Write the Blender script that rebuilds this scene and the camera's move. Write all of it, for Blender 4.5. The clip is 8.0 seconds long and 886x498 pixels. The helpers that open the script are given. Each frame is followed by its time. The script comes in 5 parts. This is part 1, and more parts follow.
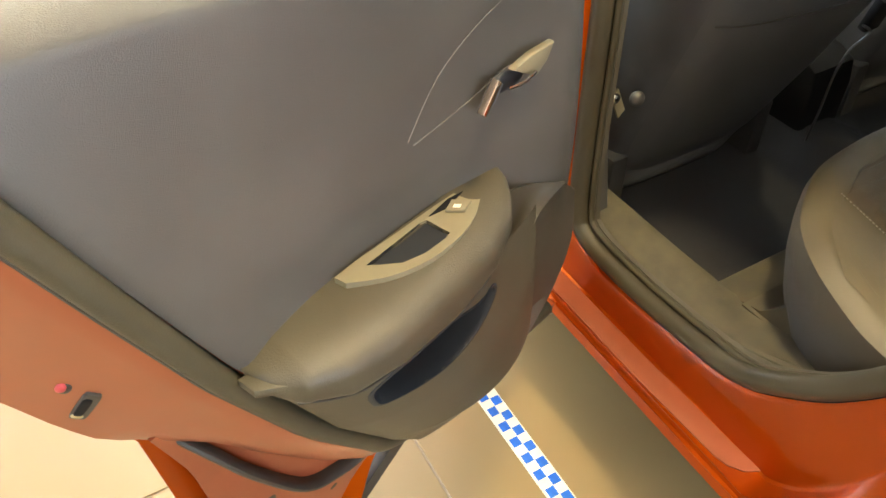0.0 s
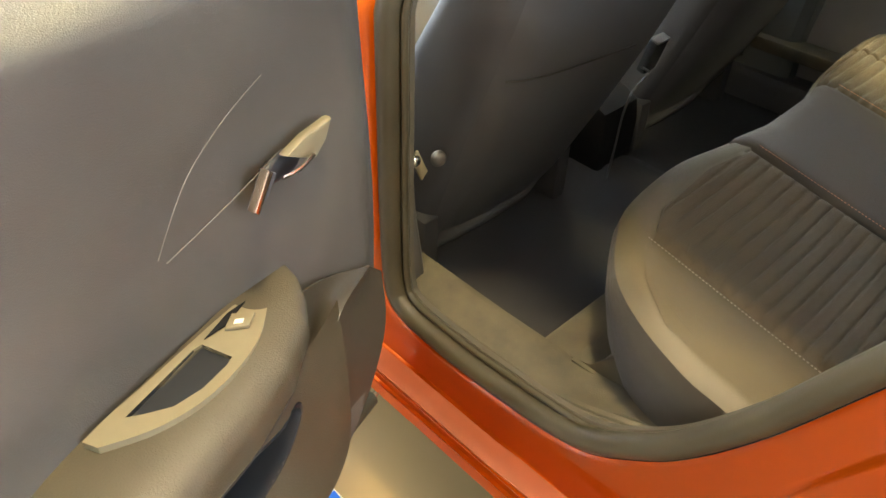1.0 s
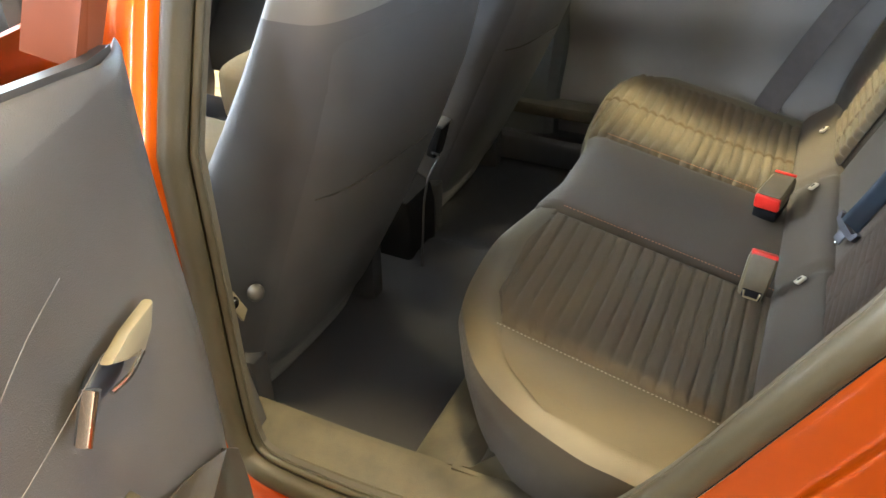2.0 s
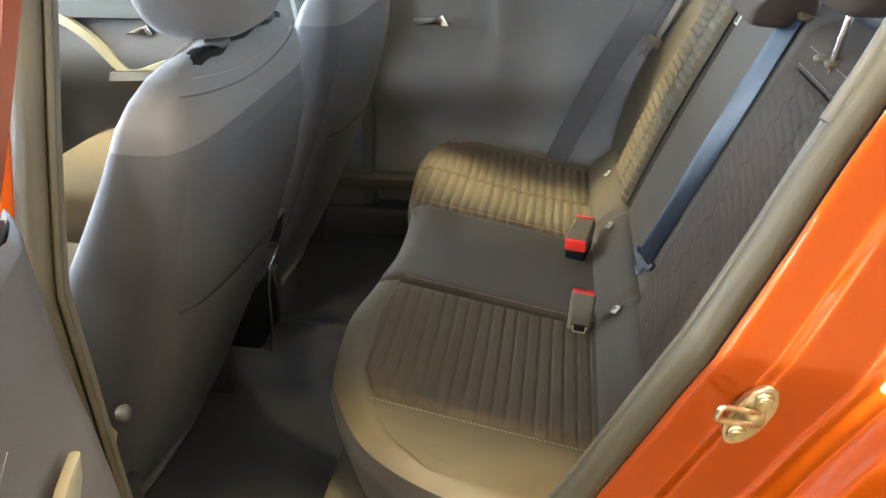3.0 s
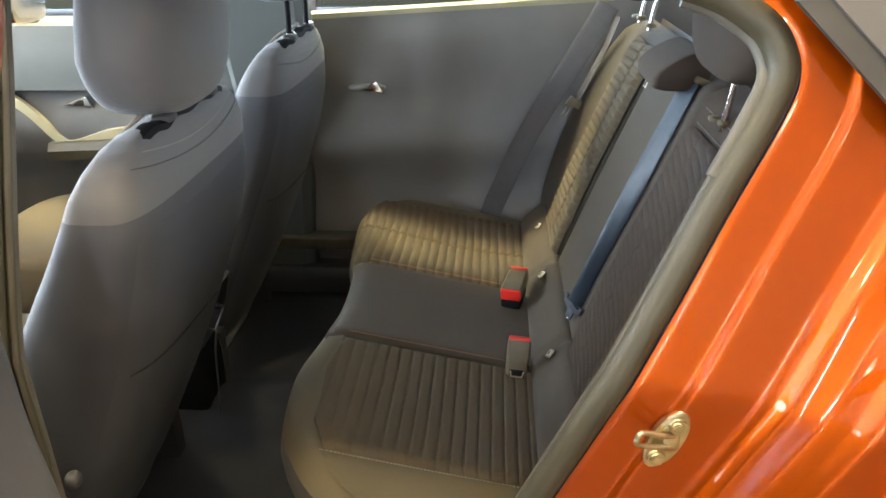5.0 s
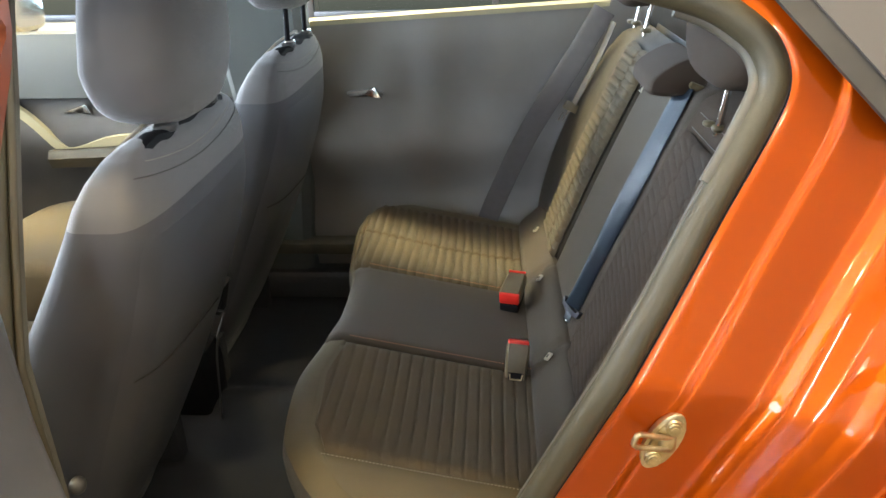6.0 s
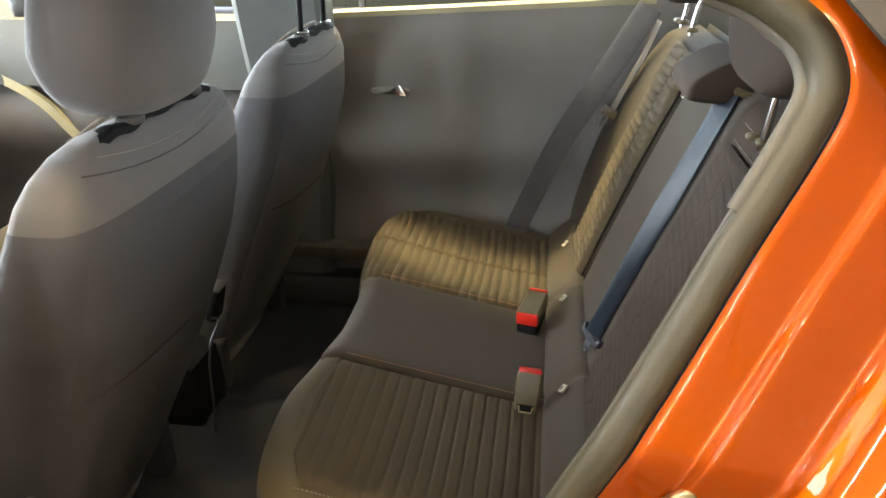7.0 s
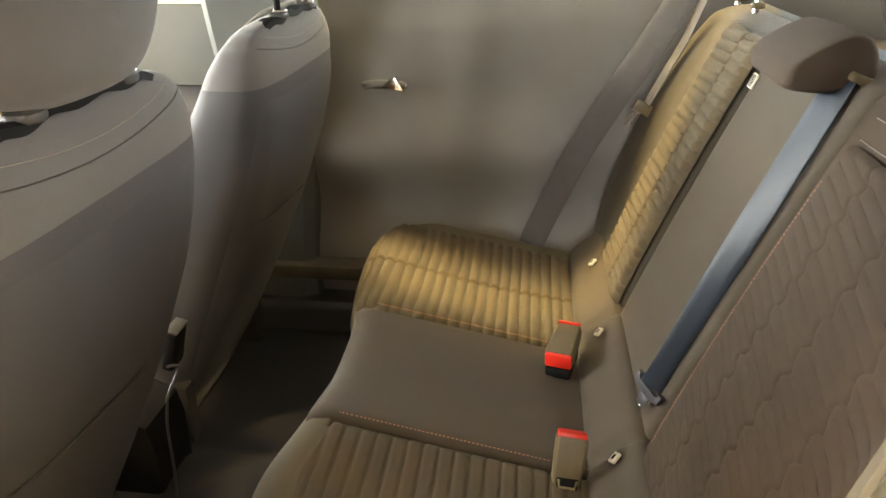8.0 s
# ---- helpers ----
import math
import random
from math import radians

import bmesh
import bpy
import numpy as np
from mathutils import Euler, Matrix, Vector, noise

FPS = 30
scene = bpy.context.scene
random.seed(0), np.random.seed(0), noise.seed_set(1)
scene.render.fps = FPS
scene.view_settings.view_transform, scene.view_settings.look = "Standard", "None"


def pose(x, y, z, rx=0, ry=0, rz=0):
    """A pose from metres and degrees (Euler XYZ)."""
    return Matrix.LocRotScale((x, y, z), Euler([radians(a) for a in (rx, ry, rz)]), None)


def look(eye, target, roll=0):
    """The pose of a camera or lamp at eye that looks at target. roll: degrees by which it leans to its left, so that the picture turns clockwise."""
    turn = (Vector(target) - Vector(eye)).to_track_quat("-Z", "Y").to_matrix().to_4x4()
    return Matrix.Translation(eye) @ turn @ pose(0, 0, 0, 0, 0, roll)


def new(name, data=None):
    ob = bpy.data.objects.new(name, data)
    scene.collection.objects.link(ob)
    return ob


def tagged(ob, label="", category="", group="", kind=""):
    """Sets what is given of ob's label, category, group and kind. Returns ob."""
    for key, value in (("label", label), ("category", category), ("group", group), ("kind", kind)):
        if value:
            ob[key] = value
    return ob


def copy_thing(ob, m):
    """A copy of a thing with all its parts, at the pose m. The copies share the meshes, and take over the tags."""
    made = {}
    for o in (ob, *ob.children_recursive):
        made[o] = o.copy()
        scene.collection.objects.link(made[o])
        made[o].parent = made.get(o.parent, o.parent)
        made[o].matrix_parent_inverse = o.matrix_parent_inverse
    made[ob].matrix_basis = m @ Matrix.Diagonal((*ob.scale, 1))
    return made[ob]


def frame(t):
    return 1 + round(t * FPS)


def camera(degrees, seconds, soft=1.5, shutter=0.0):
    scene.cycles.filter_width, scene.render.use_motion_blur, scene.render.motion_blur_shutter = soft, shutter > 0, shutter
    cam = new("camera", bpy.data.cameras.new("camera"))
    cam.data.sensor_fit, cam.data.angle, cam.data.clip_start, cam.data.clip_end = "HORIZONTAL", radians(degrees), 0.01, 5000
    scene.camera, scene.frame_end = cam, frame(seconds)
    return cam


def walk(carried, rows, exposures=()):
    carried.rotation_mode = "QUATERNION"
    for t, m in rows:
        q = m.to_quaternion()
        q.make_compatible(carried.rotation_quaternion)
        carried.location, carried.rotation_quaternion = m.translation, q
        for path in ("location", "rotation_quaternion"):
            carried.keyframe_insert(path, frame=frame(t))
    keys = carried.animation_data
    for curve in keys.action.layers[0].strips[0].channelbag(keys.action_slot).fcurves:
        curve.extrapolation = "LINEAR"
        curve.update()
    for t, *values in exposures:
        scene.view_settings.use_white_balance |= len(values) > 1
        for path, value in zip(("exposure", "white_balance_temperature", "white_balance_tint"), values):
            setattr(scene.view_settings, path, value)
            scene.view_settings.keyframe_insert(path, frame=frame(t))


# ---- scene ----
cam = camera(61.3, 8.0)
PATH = [
    (0, (0.909, -0.633, 1.312), (-0.38, 0.05, -0.056), -1.7),
    (0.5, (0.897, -0.62, 1.311), (-0.359, 0.18, -0.024), -0.2),
    (1, (0.832, -0.538, 1.276), (-0.259, 0.557, 0.007), 2.4),
    (1.5, (0.744, -0.486, 1.239), (-0.147, 0.878, 0.079), 2.0),
    (2.8, (0.709, -0.566, 1.349), (0.308, 1.122, 0.356), -1.6),
    (3, (0.689, -0.581, 1.354), (0.41, 1.151, 0.393), -0.9),
    (3.5, (0.675, -0.624, 1.361), (0.552, 1.148, 0.442), 0.0),
    (4, (0.691, -0.641, 1.379), (0.567, 1.15, 0.497), -0.0),
    (4.5, (0.702, -0.643, 1.381), (0.568, 1.165, 0.537), -0.6),
    (6, (0.703, -0.66, 1.395), (0.576, 1.158, 0.572), -1.3),
    (6.5, (0.72, -0.616, 1.38), (0.561, 1.201, 0.56), -1.6),
    (7, (0.77, -0.517, 1.361), (0.508, 1.288, 0.541), -0.5),
    (7.5, (0.771, -0.402, 1.326), (0.462, 1.394, 0.503), -0.2),
    (8, (0.683, -0.242, 1.284), (0.463, 1.569, 0.464), -0.5),
]
# the clip's camera brightens as it turns to the dark cabin: seconds, stops, kelvin, tint
EXPOSURES = [(0.0, 0.52, 6100, 8), (0.6, 0.52, 6100, 8), (1.5, 0.98, 6000, 8), (3.0, 0.78, 5950, 8), (4.5, 0.34, 6000, 8), (6.0, 0.37, 6000, 8), (7.0, 0.36, 6600, 9), (7.5, 0.50, 7200, 10), (8.0, 0.84, 7900, 11)]
walk(cam, [(t, look(eye, target, roll)) for t, eye, target, roll in PATH], EXPOSURES)

# ---- world and light ----
world = bpy.data.worlds.new("world")
scene.world = world
world.use_nodes = True
_wn = world.node_tree
_sky = _wn.nodes.new("ShaderNodeTexSky")
_sky.sky_type, _sky.sun_disc = "NISHITA", False
_sky.sun_elevation, _sky.sun_rotation = radians(40), radians(250)
_wn.links.new(_sky.outputs[0], _wn.nodes["Background"].inputs[0])
_wn.nodes["Background"].inputs[1].default_value = 0.10


def area_lamp(name, at, target, sx, sy, watts, colour):
    d = bpy.data.lights.new(name, "AREA")
    d.shape, d.size, d.size_y, d.energy, d.color = "RECTANGLE", sx, sy, watts, colour
    ob = new(name, d)
    ob.matrix_world = look(at, target)
    return ob


WARM, COOL = (1.0, 0.76, 0.40), (0.62, 0.80, 1.0)
# daylight in the shopfront opening ahead of the car, and ceiling lamps of the showroom
area_lamp("shopfront_daylight", (-5.85, 1.2, 1.9), (0, 0.6, 1.0), 7.0, 2.6, 1300, (0.80, 0.89, 1.0))
# two thin strips, added to draw narrow streak reflections in the paint
for sx in (-2.2, 0.3):
    area_lamp("shopfront_daylight", (sx, -4.85, 1.75), (0.3, 1.0, 1.0), 0.045, 2.3, 62, (0.80, 0.86, 1.0))
# east lamp is unseen, added to brighten the open door's lining
area_lamp("shopfront_daylight", (6.85, 1.5, 1.9), (0.3, 0.2, 1.0), 5.5, 2.6, 400, (0.80, 0.89, 1.0))
area_lamp("shopfront_daylight", (-1.0, 6.35, 1.9), (0, 0.6, 1.0), 6.5, 2.3, 350, COOL)
# lamps after the first two are unseen, added to fill out the grid
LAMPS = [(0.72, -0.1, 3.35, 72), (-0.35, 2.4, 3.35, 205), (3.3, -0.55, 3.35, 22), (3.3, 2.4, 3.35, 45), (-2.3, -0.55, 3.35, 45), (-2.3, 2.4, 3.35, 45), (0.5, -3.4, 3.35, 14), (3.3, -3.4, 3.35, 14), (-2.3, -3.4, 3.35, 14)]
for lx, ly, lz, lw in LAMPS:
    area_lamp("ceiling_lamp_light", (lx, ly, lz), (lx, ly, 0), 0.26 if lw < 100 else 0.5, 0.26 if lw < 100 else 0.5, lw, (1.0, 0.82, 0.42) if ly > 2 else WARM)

# ---- materials ----
def material(name, colour, rough=0.5, metal=0.0, vary=0.12, scale=8.0, grain=0.0, grain_scale=400.0, coat=0.0, sheen=0.0,
             stretch=(1, 1, 1), glow=None, transmission=0.0, ior=1.5, spec=0.5, rand=0.0):
    m = bpy.data.materials.new(name)
    m.use_nodes = True
    nt = m.node_tree
    b = nt.nodes["Principled BSDF"]
    b.inputs["Base Color"].default_value = (*colour, 1)
    b.inputs["Roughness"].default_value = rough
    b.inputs["Metallic"].default_value = metal
    b.inputs["Coat Weight"].default_value = coat
    b.inputs["Coat Roughness"].default_value = 0.03
    b.inputs["Sheen Weight"].default_value = sheen
    b.inputs["Sheen Roughness"].default_value = 0.4
    b.inputs["Transmission Weight"].default_value = transmission
    b.inputs["IOR"].default_value = ior
    b.inputs["Specular IOR Level"].default_value = spec
    tc = nt.nodes.new("ShaderNodeTexCoord")
    mp = nt.nodes.new("ShaderNodeMapping")
    mp.inputs["Scale"].default_value = stretch
    nt.links.new(tc.outputs["Object"], mp.inputs[0])
    if vary:
        n1 = nt.nodes.new("ShaderNodeTexNoise")
        n1.inputs["Scale"].default_value, n1.inputs["Detail"].default_value = scale, 6
        nt.links.new(mp.outputs[0], n1.inputs["Vector"])
        mr = nt.nodes.new("ShaderNodeMapRange")
        mr.inputs[1].default_value, mr.inputs[2].default_value = 0.3, 0.7
        mr.inputs[3].default_value, mr.inputs[4].default_value = 1 - vary, 1 + vary
        nt.links.new(n1.outputs[0], mr.inputs[0])
        fac = mr.outputs[0]
        if rand:
            oi = nt.nodes.new("ShaderNodeObjectInfo")
            m2 = nt.nodes.new("ShaderNodeMapRange")
            m2.inputs[3].default_value, m2.inputs[4].default_value = 1 - rand, 1 + rand
            nt.links.new(oi.outputs["Random"], m2.inputs[0])
            mu = nt.nodes.new("ShaderNodeMath")
            mu.operation = "MULTIPLY"
            nt.links.new(fac, mu.inputs[0])
            nt.links.new(m2.outputs[0], mu.inputs[1])
            fac = mu.outputs[0]
        hs = nt.nodes.new("ShaderNodeHueSaturation")
        hs.inputs["Color"].default_value = (*colour, 1)
        nt.links.new(fac, hs.inputs["Value"])
        nt.links.new(hs.outputs[0], b.inputs["Base Color"])
        rr = nt.nodes.new("ShaderNodeMapRange")
        rr.inputs[1].default_value, rr.inputs[2].default_value = 0.3, 0.7
        rr.inputs[3].default_value, rr.inputs[4].default_value = max(0.02, rough * (1 - vary * 0.8)), min(1, rough * (1 + vary * 0.8))
        nt.links.new(n1.outputs[0], rr.inputs[0])
        nt.links.new(rr.outputs[0], b.inputs["Roughness"])
    if grain:
        n2 = nt.nodes.new("ShaderNodeTexNoise")
        n2.inputs["Scale"].default_value, n2.inputs["Detail"].default_value = grain_scale, 3
        nt.links.new(mp.outputs[0], n2.inputs["Vector"])
        bu = nt.nodes.new("ShaderNodeBump")
        bu.inputs["Strength"].default_value, bu.inputs["Distance"].default_value = grain, 0.001
        nt.links.new(n2.outputs[0], bu.inputs["Height"])
        nt.links.new(bu.outputs[0], b.inputs["Normal"])
    if glow:
        b.inputs["Emission Color"].default_value = (*glow[:3], 1)
        b.inputs["Emission Strength"].default_value = glow[3]
    return m


PAINT = material("orange_metallic_paint", (0.40, 0.062, 0.0003), 0.34, 0.75, 0.03, 3, coat=0.55, spec=0.03)
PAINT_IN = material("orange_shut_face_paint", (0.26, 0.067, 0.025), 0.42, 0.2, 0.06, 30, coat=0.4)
# same plastic as the open door, cabin light put into this lighter colour
LIFTED_TRIM = material("soft_grey_door_trim", (0.235, 0.222, 0.20), 0.5, 0, 0.10, 5, grain=0.35, grain_scale=900)
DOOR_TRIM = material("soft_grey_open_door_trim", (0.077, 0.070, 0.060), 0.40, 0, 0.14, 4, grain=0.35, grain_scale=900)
SEAM = material("moulded_trim_seam", (0.15, 0.135, 0.115), 0.5)
SEAT_SIDE = material("dark_seat_side_cloth", (0.062, 0.061, 0.065), 0.75, 0, 0.14, 8, grain=0.7, grain_scale=1000, sheen=0.12)
BACK_PANEL = material("dark_seat_back_panel", (0.066, 0.066, 0.070), 0.5, 0, 0.12, 7, grain=0.4, grain_scale=800)
TRIM2 = material("moulded_black_plastic", (0.060, 0.057, 0.055), 0.45, 0, 0.14, 9, grain=0.4, grain_scale=700)
ARMREST = material("padded_armrest_vinyl", (0.056, 0.046, 0.026), 0.5, 0, 0.12, 14, grain=0.4, grain_scale=600)
PLATE = material("satin_grey_switch_plate", (0.20, 0.172, 0.105), 0.38, 0, 0.08, 20)
RUBBER = material("grey_sealing_rubber", (0.047, 0.040, 0.021), 0.52, 0, 0.16, 12, grain=0.25, grain_scale=500)
RUBBER_DARK = material("black_sealing_rubber", (0.036, 0.032, 0.026), 0.55, 0, 0.15, 20)
SCUFF = material("textured_sill_plastic", (0.082, 0.071, 0.043), 0.6, 0, 0.36, 22, grain=0.6, grain_scale=500)
PILLAR_TRIM = material("warm_grey_pillar_trim", (0.080, 0.072, 0.054), 0.55, 0, 0.12, 8, grain=0.3, grain_scale=600)
FABRIC = material("dark_ribbed_fabric", (0.088, 0.066, 0.035), 0.85, 0, 0.18, 14, grain=0.9, grain_scale=1300, sheen=0.1)
FABRIC_PLAIN = material("plain_charcoal_fabric", (0.070, 0.054, 0.036), 0.85, 0, 0.15, 9, grain=0.9, grain_scale=1500, sheen=0.08)
# same cloth as the cushion, darkened to carry shade from the roof
REST_CLOTH = material("dark_brown_backrest_cloth", (0.068, 0.050, 0.036), 0.9, 0, 0.16, 10, grain=0.9, grain_scale=1400, spec=0.25)
VINYL = material("grained_seat_vinyl", (0.094, 0.074, 0.037), 0.5, 0, 0.12, 11, grain=0.4, grain_scale=700, sheen=0.1)
SEATBACK = material("seat_back_cloth", (0.115, 0.11, 0.107), 0.8, 0, 0.16, 6, grain=0.8, grain_scale=1200, sheen=0.35)
STITCH = material("copper_stitching_thread", (0.42, 0.20, 0.11), 0.7, 0, 0.2, 300)
STITCH_PALE = material("pale_stitching_thread", (0.30, 0.27, 0.22), 0.7, 0, 0.2, 300)
BELT = material("navy_belt_webbing", (0.014, 0.024, 0.038), 0.30, 0, 0.02, 400, grain=0.5, grain_scale=900, sheen=0.15)
BELT_GREY = material("grey_belt_webbing", (0.082, 0.073, 0.068), 0.5, 0, 0.1, 60, grain=0.8, grain_scale=900, sheen=0.2)
# dark cloth, with the shade on the cushion's sides mixed into its colour
BORDER = material("dark_cushion_border_cloth", (0.040, 0.031, 0.017), 0.85, 0, 0.15, 12, grain=0.9, grain_scale=1300, sheen=0.15)
CARPET = material("black_cabin_carpet", (0.030, 0.029, 0.030), 0.95, 0, 0.35, 60, grain=1.0, grain_scale=900)
CHROME = material("polished_chrome", (0.78, 0.76, 0.72), 0.12, 1.0, 0.06, 30)
BRASSY = material("zinc_passivated_steel", (0.52, 0.44, 0.27), 0.36, 1.0, 0.2, 90)
BLADE = material("dark_olive_moulded_trim", (0.044, 0.036, 0.024), 0.45, 0, 0.14, 12, grain=0.3, grain_scale=600)
# near-black, so the shade inside the door's hollows sits in the colour
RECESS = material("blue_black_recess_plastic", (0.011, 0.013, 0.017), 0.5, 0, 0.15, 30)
UPPER = material("light_grey_upper_door_trim", (0.10, 0.106, 0.098), 0.6, 0, 0.08, 6, grain=0.3, grain_scale=700)
COPPER = material("copper_tinted_chrome", (0.78, 0.62, 0.48), 0.22, 1.0, 0.05, 40)
RED = material("red_release_plastic", (0.72, 0.03, 0.018), 0.35, 0, 0.06, 40)
RED_DIM = material("dull_red_plastic", (0.40, 0.045, 0.045), 0.5, 0, 0.1, 60)
BUCKLE = material("buckle_black_plastic", (0.135, 0.108, 0.055), 0.4, 0, 0.12, 50)
BLACK = material("black_void_plastic", (0.008, 0.008, 0.009), 0.7, 0, 0.2, 20, spec=0.15)
TAG = material("white_anchor_tag", (0.75, 0.72, 0.60), 0.4, 0, 0.1, 90)
QUARTER = material("grey_quarter_glass", (0.10, 0.09, 0.08), 0.12, 0, 0.05, 5)
TINT = material("grey_tinted_glass", (0.30, 0.32, 0.33), 0.02, 0, 0, transmission=1.0, ior=1.1)
GLASS = material("clear_car_glass", (0.92, 0.95, 0.94), 0.02, 0, 0, transmission=1.0, ior=1.1)
HEADLINER = material("light_grey_headliner", (0.70, 0.68, 0.64), 0.9, 0, 0.08, 9, grain=0.5, grain_scale=900)
BEIGE = material("pale_champagne_trim", (0.42, 0.38, 0.24), 0.4, 0, 0.08, 9)
TILE = material("tan_porcelain_tile", (0.21, 0.150, 0.066), 0.28, 0, 0.035, 1.2, grain=0.08, grain_scale=60, rand=0.05)
GROUT = material("dark_tile_grout", (0.32, 0.27, 0.20), 0.9, 0, 0.2, 30)
WALLP = material("cream_wall_paint", (0.36, 0.31, 0.24), 0.75, 0, 0.08, 1.3, grain=0.2, grain_scale=120)
CEILP = material("white_ceiling_paint", (0.78, 0.77, 0.74), 0.85, 0, 0.04, 1.0)
FRAMEM = material("dark_grey_aluminium", (0.10, 0.10, 0.11), 0.4, 0.7, 0.08, 10)
TAPE_W = material("white_floor_tape", (0.60, 0.56, 0.43), 0.42, 0, 0.07, 40)
TAPE_B = material("blue_floor_tape_print", (0.012, 0.10, 0.42), 0.4, 0, 0.14, 60)
LAMPGLOW = material("warm_lamp_diffuser", (0.9, 0.88, 0.8), 0.5, 0, 0, glow=(1.0, 0.82, 0.55, 14.0))


# ---- builders ----
def finish(name, bm, mat, parent=None, label="", angle=38, smooth=True):
    me = bpy.data.meshes.new(name)
    bmesh.ops.recalc_face_normals(bm, faces=bm.faces)
    bm.to_mesh(me)
    bm.free()
    me.materials.append(mat)
    if smooth:
        me.polygons.foreach_set("use_smooth", [True] * len(me.polygons))
        me.set_sharp_from_angle(angle=radians(angle))
    ob = new(name, me)
    if parent:
        ob.parent = parent
    if label:
        ob["label"] = label
    return ob


def part(name, bm, mat, parent, label="", angle=38):
    return finish(name, bm, mat, parent, label, angle)


def thing(name, label, category, group="", kind="", at=(0, 0, 0)):
    ob = new(name)
    ob.location = at
    ob.empty_display_size = 0.1
    return tagged(ob, label, category, group, kind)


def box(x0, y0, z0, x1, y1, z1, bevel=0.0, seg=2, m=None):
    bm = bmesh.new()
    bmesh.ops.create_cube(bm, size=1.0)
    bmesh.ops.transform(bm, verts=bm.verts, matrix=Matrix.Translation(((x0 + x1) / 2, (y0 + y1) / 2, (z0 + z1) / 2)) @ Matrix.Diagonal((abs(x1 - x0), abs(y1 - y0), abs(z1 - z0), 1)))
    if bevel:
        bmesh.ops.bevel(bm, geom=list(bm.edges), offset=bevel, segments=seg, profile=0.5, affect="EDGES")
    if m:
        bmesh.ops.transform(bm, verts=bm.verts, matrix=m)
    return bm


def surf(f, us, vs, thick=0.0):
    """A sheet f(u, v) -> (x, y, z), given body on its far side where thick is set."""
    bm = bmesh.new()
    rows = [[bm.verts.new(f(u, v)) for v in vs] for u in us]
    for i in range(len(us) - 1):
        for j in range(len(vs) - 1):
            bm.faces.new((rows[i][j], rows[i + 1][j], rows[i + 1][j + 1], rows[i][j + 1]))
    bmesh.ops.remove_doubles(bm, verts=bm.verts, dist=1e-6)
    if thick:
        bmesh.ops.recalc_face_normals(bm, faces=bm.faces)
        bmesh.ops.solidify(bm, geom=list(bm.faces), thickness=thick)
    return bm


def loft(rings, caps=True, closed=False):
    bm = bmesh.new()
    rows = [[bm.verts.new(p) for p in r] for r in rings]
    n = len(rings[0])
    for i in range(len(rows) - (0 if closed else 1)):
        a, b = rows[i], rows[(i + 1) % len(rows)]
        for j in range(n):
            bm.faces.new((a[j], b[j], b[(j + 1) % n], a[(j + 1) % n]))
    if caps and not closed:
        bm.faces.new(rows[0])
        bm.faces.new(rows[-1])
    return bm


def sweep(path, profile, up=(0, 0, 1), closed=False, scale=None):
    """Profile points (a, b) carried along a path; a runs along side = tangent x up, b along the up that is square to the path."""
    path = [Vector(p) for p in path]
    n, rings = len(path), []
    for i, p in enumerate(path):
        a = path[(i - 1) % n] if closed or i else p
        b = path[(i + 1) % n] if closed or i < n - 1 else p
        t = (b - a).normalized()
        u = Vector(up(i) if callable(up) else up)
        s = t.cross(u).normalized()
        w = s.cross(t).normalized()
        k = scale(i / max(1, n - 1)) if scale else 1.0
        rings.append([p + s * (c * k) + w * (d * k) for c, d in profile])
    return loft(rings, True, closed)


def circle(r, n=10, e=1.0):
    return [(r * math.cos(2 * math.pi * k / n), e * r * math.sin(2 * math.pi * k / n)) for k in range(n)]


def tube(path, r, n=8, closed=False, up=(0.13, 0.21, 0.97), scale=None):
    return sweep(path, circle(r, n), up, closed, scale)


def smooth_path(pts, n=8, closed=False):
    """Catmull-Rom through the points."""
    pts = [Vector(p) for p in pts]
    out, m = [], len(pts)
    for i in range(m if closed else m - 1):
        p = [pts[(i + k) % m] if closed else pts[min(max(i + k, 0), m - 1)] for k in (-1, 0, 1, 2)]
        for j in range(n):
            t = j / n
            out.append(0.5 * ((2 * p[1]) + (p[2] - p[0]) * t + (2 * p[0] - 5 * p[1] + 4 * p[2] - p[3]) * t * t + (3 * p[1] - p[0] - 3 * p[2] + p[3]) * t ** 3))
    if not closed:
        out.append(pts[-1])
    return out


def prism(outline, y0, y1, axis="y", bevel=0.0, m=None, seg=2):
    """A flat outline (two coordinates) given thickness along an axis."""
    bm = bmesh.new()
    def place(p, h):
        return {"y": (p[0], h, p[1]), "x": (h, p[0], p[1]), "z": (p[0], p[1], h)}[axis]
    a = [bm.verts.new(place(p, y0)) for p in outline]
    b = [bm.verts.new(place(p, y1)) for p in outline]
    n = len(a)
    bm.faces.new(a)
    bm.faces.new(b[::-1])
    for i in range(n):
        bm.faces.new((a[i], b[i], b[(i + 1) % n], a[(i + 1) % n]))
    if bevel:
        rim = [e for e in bm.edges if (e.verts[0] in a) == (e.verts[1] in a)]
        bmesh.ops.bevel(bm, geom=rim, offset=bevel, segments=seg, profile=0.5, affect="EDGES")
    if m:
        bmesh.ops.transform(bm, verts=bm.verts, matrix=m)
    return bm


def lerp(a, b, t):
    return a + (b - a) * t


def table(x, xs, ys):
    return float(np.interp(x, xs, ys))


def steps(a, b, n):
    return [a + (b - a) * i / n for i in range(n + 1)]


